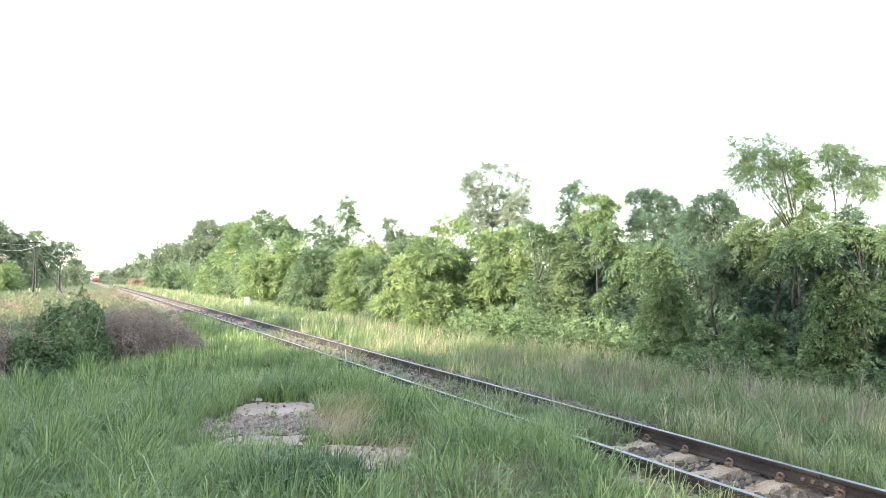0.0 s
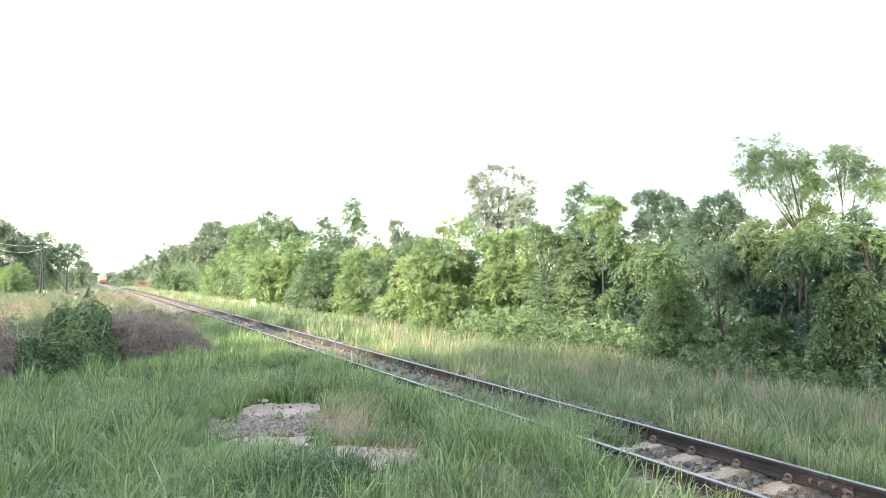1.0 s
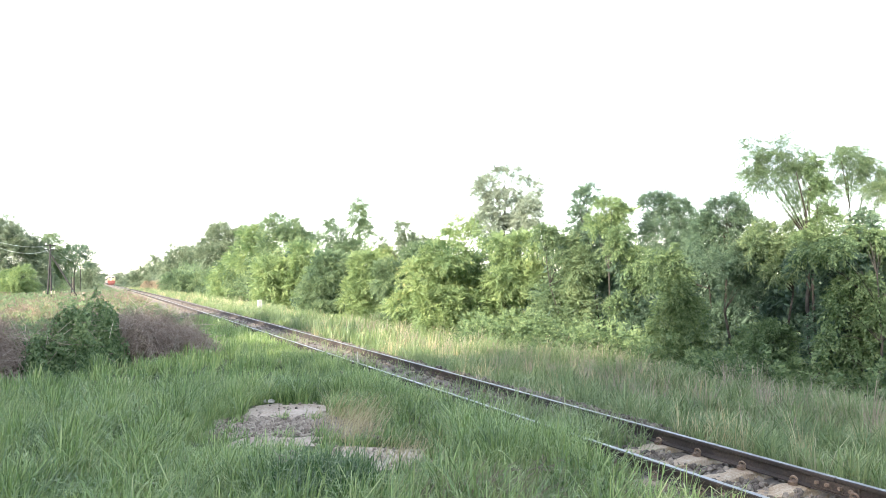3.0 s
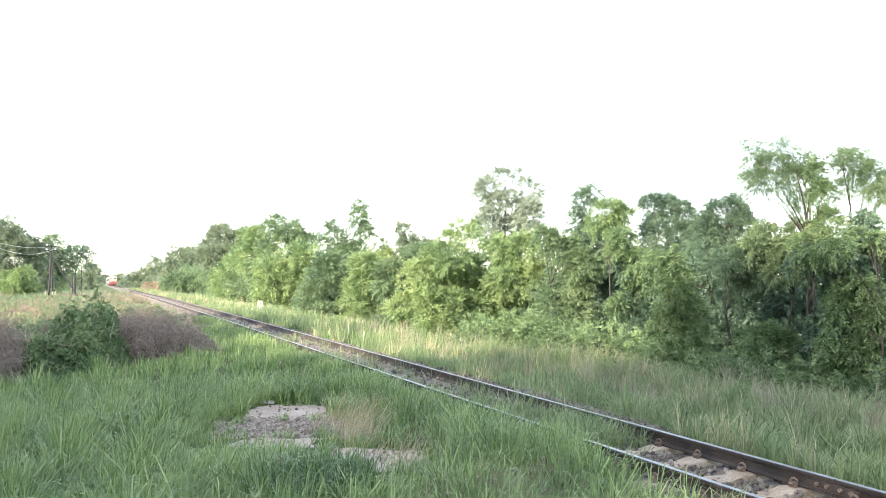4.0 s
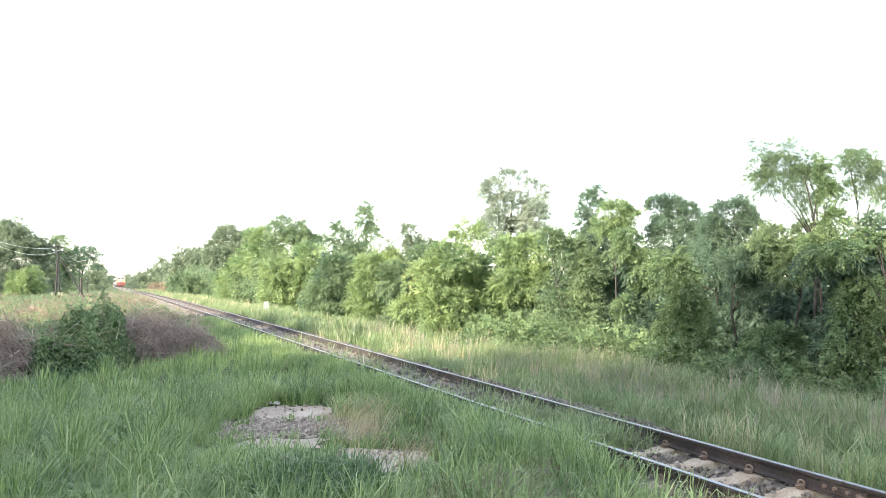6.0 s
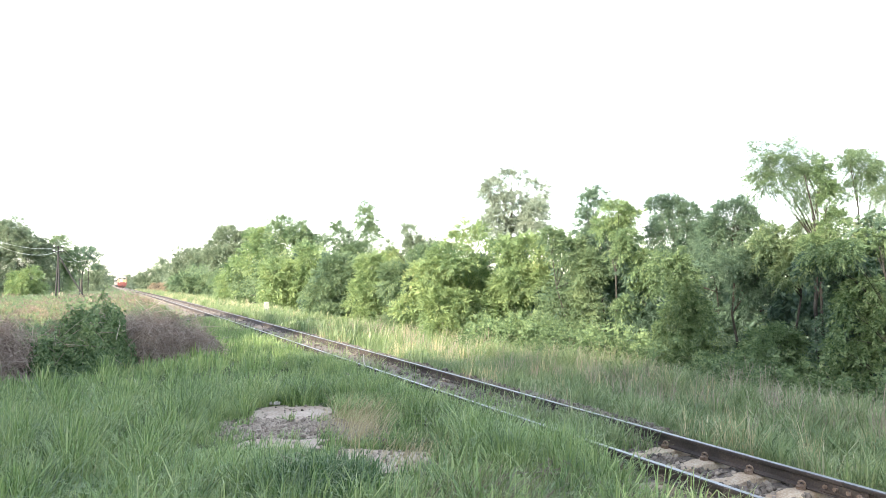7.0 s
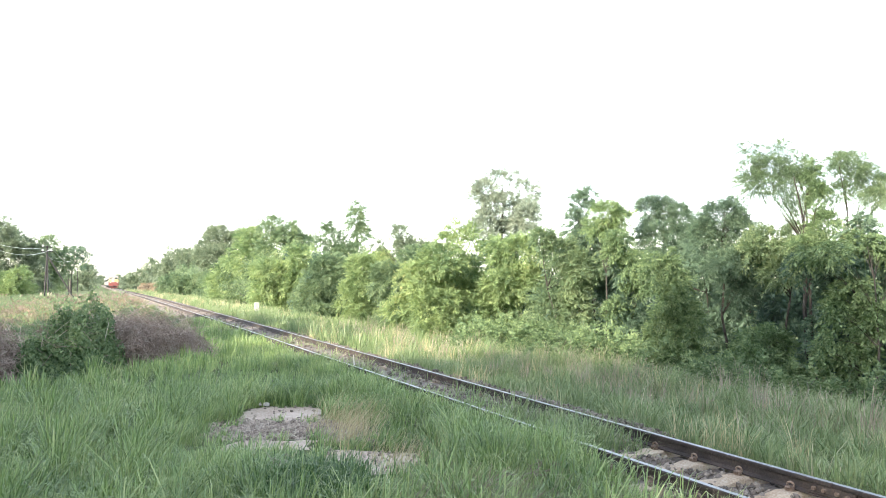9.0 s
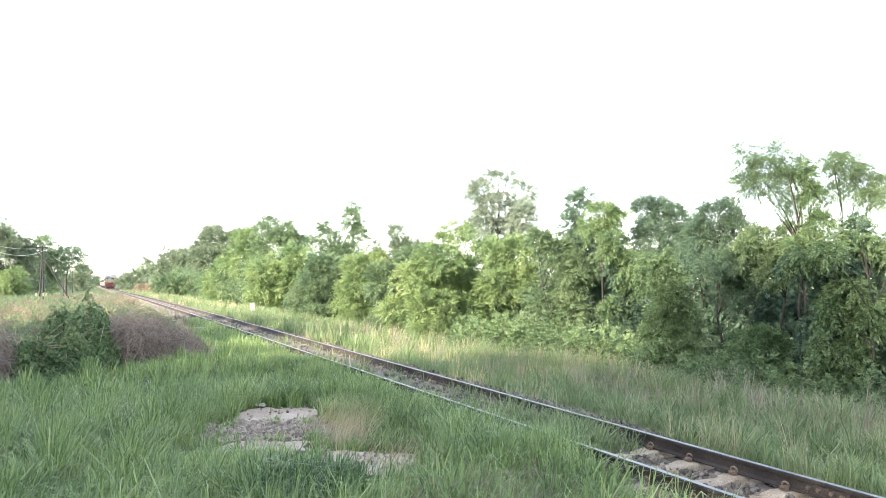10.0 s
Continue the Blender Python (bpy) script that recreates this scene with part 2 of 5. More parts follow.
def tree(name, rng, x, y, z, height, rx, ry, mat, label, category="tree", n=7000, leaf=0.13, low=0.0, clump=0.5, k=40, stem=0.09, lean=(0, 0), bell=0.8, wide=0.42, flat=0.7, spires=0, droop=0.4, inner=0.55):
    """A tapered trunk with limbs and a crown of leafy sprays filling an uneven envelope from low to 1 of the height."""
    root = tagged(new(name), label, category, "trackside trees")
    root.location = (x, y, z)
    zz = rng.random(k) ** 0.9
    taper = np.sqrt(np.clip(1 - (zz - 0.35) ** 2 / 0.48, 0.04, 1)) * bell + (1 - bell) * (1 - zz * 0.8)
    a = rng.uniform(0, 2 * np.pi, k)
    q = np.sqrt(rng.uniform(0.1, 1, k)) * taper
    h0 = height * low
    size = clump * rng.uniform(0.5, 1.4, k) * (1 - 0.3 * zz)
    cz = h0 + (height - h0 - size * 0.7) * zz
    c = np.stack([np.cos(a) * q * rx + lean[0] * zz, np.sin(a) * q * ry + lean[1] * zz, np.maximum(cz, size * 0.4)], 1)
    r = np.stack([size, size * rng.uniform(0.7, 1.2, k), size * flat], 1)
    shoots = []
    for _ in range(spires):
        # an upright shoot: small clumps climbing above the crown's edge
        b = c[rng.integers(k)]
        m = 5
        t = np.linspace(0.2, 1, m)[:, None]
        tip = np.array([b[0] + rng.normal(0, 0.12), b[1] + rng.normal(0, 0.12), height * rng.uniform(0.86, 1.0)])
        s = clump * np.linspace(0.5, 0.2, m)
        shoots.append((b, (b + tip) / 2 + rng.normal(0, 0.03, 3), tip))
        c = np.concatenate([c, b + (tip - b) * t])
        r = np.concatenate([r, np.stack([s, s, s * 1.1], 1)])
    pos, out = clumps_surface(rng, c, r, n, inner)
    # leaves are thinner on the sheltered side, away from the open line
    keep = (pos[:, 2] > 0.02) & ((x < 8) | (pos[:, 0] < 0.25 * rx) | (rng.random(n) < 0.55))
    tubes = []
    bend = rng.normal(0, 0.12, (6, 2)) * height * 0.15
    zs = np.linspace(-0.15, height * 0.86, 6)
    tp = np.stack([np.cumsum(bend[:, 0]) * 0.4 + lean[0] * zs / height, np.cumsum(bend[:, 1]) * 0.4 + lean[1] * zs / height, zs], 1)
    tubes.append(tube(tp, stem * np.linspace(1.2, 0.12, 6), 8))
    for b, m, tip in shoots:
        root_at = tp[np.argmin(np.abs(tp[:, 2] - b[2] * 0.6))]
        tubes.append(tube([root_at, b, m, tip], [stem * 0.3, 0.016, 0.012, 0.006], 5))
    for j in rng.choice(len(c), min(len(c), 22), replace=False):
        b = tp[np.argmin(np.abs(tp[:, 2] - c[j, 2] * 0.65))]
        m = (b + c[j]) / 2 + [0, 0, 0.06 * height * rng.random()]
        tubes.append(tube([b, m, c[j]], stem * np.array([0.35, 0.2, 0.06]), 5))
    part("trunk", tubes_mesh("trunk", tubes, M_BARK), root)
    part("crown", leaves_mesh("crown", rng, pos[keep], out[keep], leaf, leaf * wide, mat, droop), root)
    return root


def blades_mesh(name, rng, pos, height, width, mat, lean=0.45, wind=(0.15, 0.05), a=None):
    """Curved grass blades rooted at pos, leaning the way a."""
    n = len(pos)
    a = rng.uniform(0, 2 * np.pi, n) if a is None else a
    d = np.stack([np.cos(a), np.sin(a), np.zeros(n)], 1)
    b = a + np.pi / 2 + rng.normal(0, 0.5, n)
    s = np.stack([np.cos(b), np.sin(b), np.zeros(n)], 1)
    bend = (np.minimum(np.abs(rng.normal(0, lean, n)), 1.0) + 0.08)[:, None] * d + np.array([wind[0], wind[1], 0])
    H = height[:, None]
    W = (width * rng.uniform(0.6, 1.3, n))[:, None]
    up = np.array([0, 0, 1.0])
    p1 = pos + up * H * 0.45 + bend * H * 0.22
    p2 = pos + up * H * 0.8 + bend * H * 0.62
    p3 = pos + up * H * (0.98 - 0.25 * np.linalg.norm(bend, axis=1, keepdims=True)) + bend * H * 1.12
    v = np.stack([pos - s * W * 0.5, pos + s * W * 0.5, p1 - s * W * 0.45, p1 + s * W * 0.45, p2 - s * W * 0.28, p2 + s * W * 0.28, p3], 1).reshape(-1, 3)
    if width > 0.0155:
        v = v.reshape(n, 7, 3)[:, [0, 1, 4, 5, 6]].reshape(-1, 3)
        o = np.arange(n)[:, None] * 5
        return mesh_np(name, v, [o + [[0, 1, 3, 2]], o + [[2, 3, 4]]], mat)
    o = np.arange(n)[:, None] * 7
    quads = np.concatenate([o + [[0, 1, 3, 2]], o + [[2, 3, 5, 4]]])
    tris = o + [[4, 5, 6]]
    return mesh_np(name, v, [quads, tris], mat)


def fbm(x, y, s, seed=0):
    """Cheap smooth noise in 0..1 from summed sines."""
    g = np.random.default_rng(100 + seed)
    t = np.zeros_like(np.asarray(x, float))
    for i in range(9):
        a, p = g.uniform(0, 2 * np.pi, 2)
        k = 2 * np.pi / (s * g.uniform(0.5, 1.6))
        t = t + np.sin((np.cos(a) * x + np.sin(a) * y) * k + p)
    return 0.5 + t / 9 * 1.1


def smooth(t):
    t = np.clip(t, 0, 1)
    return t * t * (3 - 2 * t)


# ---- lie of the land ----
TRACK_X, GAUGE = 5.475, 1.065


def grade(y):
    """Height of the rail top: level near the camera, then gently down into the distance."""
    y = np.minimum(np.asarray(y, float), 450)
    return -2.886e-4 * np.clip(y - 30, 0, 150) ** 1.54 - 0.0055 * np.maximum(y - 180, 0)


def ground_z(x, y):
    x, y = np.asarray(x, float), np.asarray(y, float)
    d = np.abs(x - TRACK_X)
    bed = -0.26 - 0.14 * smooth((d - 1.5) / 1.2)
    left = -0.22 + 0.10 * (fbm(x, y, 7, 1) - 0.5)
    left = left - 0.35 * smooth((y - 13) / 12) * smooth((2.5 - x) / 4)
    right = -0.42 - 0.25 * smooth((x - 9.5) / 3) + 0.12 * (fbm(x, y, 5, 2) - 0.5)
    side = np.where(x < TRACK_X, left, right)
    w = smooth((d - 1.5) / 1.0)
    return grade(y) + bed * (1 - w) + side * w


def across(x, y):
    """Sideways and forwards from the camera's stand, along its mean view."""
    return 0.9227 * x - 0.3854 * y, 0.3854 * x + 0.9227 * y


def strip(x, y, u0, u1, v0, v1, seed=3):
    """1 inside an uneven patch, fading over its ragged edge."""
    u, v = across(x, y)
    m = np.maximum(np.abs(u - (u0 + u1) / 2) / ((u1 - u0) / 2), np.abs(v - (v0 + v1) / 2) / ((v1 - v0) / 2))
    return smooth((1.15 - m - 0.55 * (fbm(x, y, 0.6, seed) - 0.5)) / 0.25)


SANDS = ((-2.85, -1.55, 11.4, 12.75, 3), (-2.50, -1.45, 9.55, 10.15, 4), (-1.25, -0.15, 8.5, 9.5, 5))
GRAVELS = ((-2.8, -0.85, 10.15, 11.4, 6),)


def dirt_mask(x, y):
    """1 on the bare strips beside the track where old gravel and sand show."""
    m = np.zeros_like(np.asarray(x, float))
    for s in SANDS + GRAVELS:
        m = np.maximum(m, strip(x, y, *s))
    return m


def ground():
    xs = np.concatenate([[-3000, -1200, -500, -250, -120], np.arange(-70, -12, 2.5), np.arange(-12, 20, 0.4), np.arange(20, 80, 2.5), [120, 250, 500, 1200, 3000]])
    ys = np.concatenate([[-3000, -800, -200, -60], np.arange(-20, 4, 2), np.arange(4, 30, 0.4), np.arange(30, 60, 1.5), np.arange(60, 460, 6), [520, 700, 1000, 1800, 4000]])
    X, Y = np.meshgrid(xs, ys)
    Z = ground_z(X, Y)
    v = np.stack([X, Y, Z], -1).reshape(-1, 3)
    i, j = np.meshgrid(np.arange(len(ys) - 1), np.arange(len(xs) - 1), indexing="ij")
    o = (i * len(xs) + j).ravel()
    f = np.stack([o, o + 1, o + len(xs) + 1, o + len(xs)], 1)
    ob = new("ground", mesh_np("ground", v, [f], M_SOIL, smooth=True))
    tagged(ob, "uneven soil under grass beside a railway line", "ground", kind="structure")


ground()


# ---- railway track ----
def rail_mesh(x, ys, name="rail"):
    """A flat-bottomed rail swept along the line: foot, web and head, with a polished running band."""
    half = [(-0.065, -0.145), (-0.065, -0.133), (-0.012, -0.118), (-0.009, -0.045), (-0.034, -0.036), (-0.035, -0.010), (-0.028, -0.002), (-0.02, 0.0)]
    prof = np.array(half + [(-a, b) for a, b in reversed(half)])
    ys = np.asarray(ys, float)
    k = len(prof)
    v = np.empty((len(ys), k, 3))
    v[:, :, 0] = x + prof[None, :, 0]
    v[:, :, 1] = ys[:, None]
    v[:, :, 2] = grade(ys)[:, None] + prof[None, :, 1]
    i = np.arange(len(ys) - 1)[:, None] * k
    j = np.arange(k)[None]
    n = (j + 1) % k
    f = np.stack([i + j, i + n, i + k + n, i + k + j], -1).reshape(-1, 4)
    top = np.tile(np.isin(np.arange(k), [6, 7, 8]), len(ys) - 1).astype(int)
    caps = [np.arange(k)[None, ::-1], (np.arange(k) + (len(ys) - 1) * k)[None]]
    return mesh_np(name, v.reshape(-1, 3), [f, caps[0], caps[1]], [M_RUST, M_STEEL], np.concatenate([top, [0, 0]]))


def sleeper_mesh():
    """A concrete sleeper: dished in the middle, raised and sloping seats under the rails."""
    bm = bmesh.new()
    xs = [-1.0, -0.86, -0.36, -0.2, 0.2, 0.36, 0.86, 1.0]
    tops = [-0.19, -0.155, -0.150, -0.185, -0.185, -0.150, -0.155, -0.19]
    rings = []
    for x, t in zip(xs, tops):
        rings.append([bm.verts.new((x, y, z)) for y, z in ((-0.13, -0.34), (-0.115, t - 0.015), (-0.085, t), (0.085, t), (0.115, t - 0.015), (0.13, -0.34))])
    for a, b in zip(rings, rings[1:]):
        for i in range(5):
            bm.faces.new((a[i], a[i + 1], b[i + 1], b[i]))
    bm.faces.new(rings[0])
    bm.faces.new(rings[-1][::-1])
    return bm_mesh("sleeper", bm, M_SLEEPER)


def clip_mesh():
    """A spring clip: an open steel loop standing on the rail's foot, with its cast shoulder."""
    a = np.linspace(-0.7, 4.4, 16)
    p = np.stack([0.082 + 0.018 * np.sin(a * 0.5), 0.030 * np.cos(a), -0.098 + 0.026 * np.sin(a)], 1)
    loop = tube(p, np.full(16, 0.0105), 6)
    bar = tube([(0.04, -0.02, -0.122), (0.09, -0.03, -0.116), (0.13, -0.02, -0.12), (0.13, 0.03, -0.12)], [0.0105] * 4, 6)
    me = tubes_mesh("rail_clip", [loop, bar], M_CLIP)
    bm = bmesh.new()
    bm.from_mesh(me)
    box_bm(bm, 0.05, 0.08, 0.05, (0.105, 0, -0.135), 0.006)
    return bm_mesh("rail_clip", bm, M_CLIP)


SLEEPER_0, SLEEPER_STEP, JOINT_Y = 5.70, 0.653, 5.30


def railway():
    track = tagged(new("railway_track"), "single metre-gauge track of rusty rails on concrete sleepers in stone ballast", "railway track", kind="structure")
    xl, xr = TRACK_X - GAUGE / 2, TRACK_X + GAUGE / 2
    far = np.concatenate([np.arange(JOINT_Y + 0.004, 50, 4), np.arange(50, 560, 6)])
    for x in (xl, xr):
        part("rail", rail_mesh(x, far), track, "rusty steel rail with a bright worn head")
        part("rail", rail_mesh(x, [-60, -30, -10, JOINT_Y - 0.004]), track, "rusty steel rail with a bright worn head")
        for s in (-1, 1):
            bm = bmesh.new()
            box_bm(bm, 0.022, 0.50, 0.075, (s * 0.024, 0, -0.082), 0.006)
            box_bm(bm, 0.04, 0.50, 0.014, (s * 0.036, 0, -0.118), 0.004)
            plate = part("fishplate", bm_mesh("fishplate", bm, M_RUST), track, "rust-brown joint bar bolted over a rail joint")
            plate.location = (x, JOINT_Y, 0)
            for dy in (-0.18, -0.07, 0.07, 0.18):
                b2 = bmesh.new()
                bmesh.ops.create_cone(b2, cap_ends=True, segments=6, radius1=0.019, radius2=0.017, depth=0.03, matrix=Matrix.Translation((s * 0.048, dy, -0.08)) @ Matrix.Rotation(radians(90), 4, "Y"))
                part("bolt", bm_mesh("bolt", b2, M_CLIP), plate)
    sl, cl = sleeper_mesh(), clip_mesh()
    rng = np.random.default_rng(5)
    for i in range(-14, 90):
        y = SLEEPER_0 + i * SLEEPER_STEP
        s = part("sleeper", sl, track)
        s.matrix_basis = pose(TRACK_X + rng.normal(0, 0.012), y, float(grade(y)) + rng.normal(0, 0.003), 0, 0, rng.normal(0, 0.5))
        if -4 < i < 12:
            for x in (xl, xr):
                for turn in (0, 180):
                    c = part("rail_clip", cl, track)
                    c.matrix_basis = pose(x, y, float(grade(y)), 0, 0, turn)
    base = np.array([v.co for v in sl.vertices])
    faces = [list(p.vertices) for p in sl.polygons if len(p.vertices) == 4]
    ys = SLEEPER_0 + np.arange(90, 520) * SLEEPER_STEP
    off = np.stack([np.full(len(ys), TRACK_X), ys, grade(ys)], 1)
    v = (base[None] + off[:, None]).reshape(-1, 3)
    f = (np.array(faces)[None] + (np.arange(len(ys)) * len(base))[:, None, None]).reshape(-1, 4)
    tagged(part("far_sleepers", mesh_np("far_sleepers", v, [f], M_SLEEPER), track), kind="stuff")


def stones_mesh(name, rng, pos, size, mat):
    """Angular broken stones: jittered icosahedra, squashed and turned."""
    bm = bmesh.new()
    bmesh.ops.create_icosphere(bm, subdivisions=1, radius=1)
    base = np.array([v.co for v in bm.verts])
    tri = np.array([[v.index for v in f.verts] for f in bm.faces])
    bm.free()
    n = len(pos)
    v = base[None] * (1 + rng.normal(0, 0.2, (n, len(base), 1))) * rng.uniform(0.6, 1.15, (n, 1, 3))
    q = np.linalg.qr(rng.normal(0, 1, (n, 3, 3)))[0]
    v = np.einsum("nij,nkj->nki", q, v) * size[:, None, None] + pos[:, None]
    f = (tri[None] + (np.arange(n) * len(base))[:, None, None]).reshape(-1, 3)
    return mesh_np(name, v.reshape(-1, 3), [f], mat)


def ballast():
    rng = np.random.default_rng(8)
    n1, n2 = 4600, 1800
    y = np.concatenate([rng.uniform(4.3, 12, n1), 12 + 50 * rng.random(n2) ** 1.6])
    x = TRACK_X + np.concatenate([rng.uniform(-1.45, 1.6, n1), rng.uniform(-1.35, 1.6, n2)])
    d = np.abs(x - TRACK_X)
    z = grade(y) - 0.205 + 0.085 * smooth((y - 7.6) / 1.6) - 0.20 * smooth((d - 1.0) / 0.8) + rng.normal(0, 0.012, len(x))
    size = np.concatenate([rng.uniform(0.022, 0.042, n1), rng.uniform(0.03, 0.05, n2)])
    ok = (np.abs(d - GAUGE / 2) > 0.085)
    tagged(new("ballast", stones_mesh("ballast", rng, np.stack([x, y, z], 1)[ok], size[ok], M_BALLAST)),
           "grey-brown crushed stone ballast between the sleepers", "ballast", kind="stuff")
    ys = np.concatenate([np.arange(-20, 60, 0.5), np.arange(60, 560, 6)])
    prof = np.array([(-1.9, -0.5), (-1.25, -0.235), (-0.3, -0.225), (0.3, -0.225), (1.25, -0.235), (2.0, -0.5)])
    v = np.empty((len(ys), 6, 3))
    v[:, :, 0], v[:, :, 1] = TRACK_X + prof[None, :, 0], ys[:, None]
    v[:, :, 2] = grade(ys)[:, None] + prof[None, :, 1] + (0.075 * smooth((ys - 7.6) / 1.6))[:, None]
    i, j = np.arange(len(ys) - 1)[:, None] * 6, np.arange(5)[None]
    f = np.stack([i + j, i + j + 1, i + j + 7, i + j + 6], -1).reshape(-1, 4)
    tagged(new("trackbed", mesh_np("trackbed", v.reshape(-1, 3), [f], M_BALLAST, smooth=True)), "packed stone bed under the railway track", "trackbed", kind="structure")


def bare_patches():
    """Ragged pale sand and gravel showing through the grass, a few millimetres proud of the soil."""
    rng = np.random.default_rng(14)
    g = 0.05
    for kind, rows, mat in (("sand_patch", SANDS, M_SAND), ("gravel_patch", GRAVELS, M_GRAVEL)):
        for s in rows:
            X, Y = np.meshgrid(np.arange(0.5, 5.0, g), np.arange(6.0, 13.5, g))
            M = strip(X, Y, *s)
            Z = ground_z(X, Y) + 0.03 * M + 0.012 * (fbm(X, Y, 0.35, 7) - 0.5) * M - 0.02
            i, j = np.nonzero((M[:-1, :-1] > 0.02) & (M[1:, 1:] > 0.02))
            w = X.shape[1]
            o = i * w + j
            f = np.stack([o, o + 1, o + w + 1, o + w], 1)
            use, inv = np.unique(f, return_inverse=True)
            v = np.stack([X, Y, Z], -1).reshape(-1, 3)[use]
            tagged(new(kind, mesh_np(kind, v, [inv.reshape(-1, 4)], mat, smooth=True)),
                   "bare pale sandy strip in the grass" if kind == "sand_patch" else "bare strip of dark trodden gravel in the grass", "bare ground", kind="structure")
    x, y = rng.uniform(0.5, 5, 60000), rng.uniform(6, 13.5, 60000)
    m = np.maximum(strip(x, y, *GRAVELS[0]) * 0.34, np.maximum(strip(x, y, *SANDS[2]) * 0.07, np.maximum(strip(x, y, *SANDS[1]), strip(x, y, *SANDS[0])) * 0.012))
    ok = rng.random(len(x)) < m
    p = np.stack([x, y, ground_z(x, y) + 0.012], 1)[ok]
    tagged(new("loose_gravel", stones_mesh("loose_gravel", rng, p, rng.uniform(0.010, 0.036, len(p)), M_GRAVEL)), "loose grey-brown stones on bare ground", "gravel", kind="stuff")
    # a flat pale stone at the far edge of the sand
    u, v = -2.64, 12.75
    sx, sy = 0.9227 * u + 0.3854 * v, -0.3854 * u + 0.9227 * v
    bm = box_bm(bmesh.new(), 0.17, 0.10, 0.045, (0, 0, 0.02), 0.012, 0.9)
    bmesh.ops.subdivide_edges(bm, edges=bm.edges[:], cuts=1)
    for vv in bm.verts:
        vv.co += Vector(rng.normal(0, 0.004, 3))
    st = tagged(new("flat_stone", bm_mesh("flat_stone", bm, M_WHITE)), "flat pale stone lying on bare soil", "stone")
    st.matrix_basis = pose(sx, sy, float(ground_z(sx, sy)) + 0.03, 0, 0, -22)


railway()
ballast()
bare_patches()


# ---- trees and thickets along the right of the track ----
def gz(x, y):
    return float(ground_z(x, y)) - 0.03


def spray_mesh(name, rng, pos, out, leaf, wide, per, mat, droop=0.5, size=None):
    """Leafy sprays: twigs reaching out from pos, each with leaves to both sides lying in one drooping plane."""
    n = len(pos)
    axis = unit(out + rng.normal(0, 0.45, (n, 3)) + [0, 0, 0.15])
    nor = unit(out + [0, 0, 0.5] + rng.normal(0, 0.28, (n, 3)))
    side = unit(np.cross(axis, nor))
    nor = np.cross(side, axis)
    k = (np.ones(n) if size is None else size) * rng.uniform(0.7, 1.25, n)
    reach = (leaf * k * (0.35 * per))[:, None]
    quads = []
    for j in range(per):
        s = (j + 0.6) / per
        sign = 0.0 if j == per - 1 else (1.0 if j % 2 else -1.0)
        base = pos + axis * reach * s - np.array([0, 0, 1.0]) * reach * droop * 0.5 * s * s
        d = unit(axis * (0.75 if sign else 1.0) + side * sign * 0.75 - np.array([0, 0, 1.0]) * droop * (0.25 + 0.5 * s) + rng.normal(0, 0.16, (n, 3)))
        w = unit(np.cross(d, nor + rng.normal(0, 0.2, (n, 3))))
        up = np.cross(w, d)
        ln = (leaf * k * rng.uniform(0.75, 1.2, n))[:, None]
        mid = base + d * ln * 0.45
        quads.append(np.stack([base, mid + w * ln * wide * 0.5 + up * ln * 0.05, base + d * ln - up * ln * 0.10, mid - w * ln * wide * 0.5 + up * ln * 0.05], 1))
    v = np.concatenate(quads).reshape(-1, 3)
    return mesh_np(name, v, [np.arange(len(v)).reshape(-1, 4)], mat)


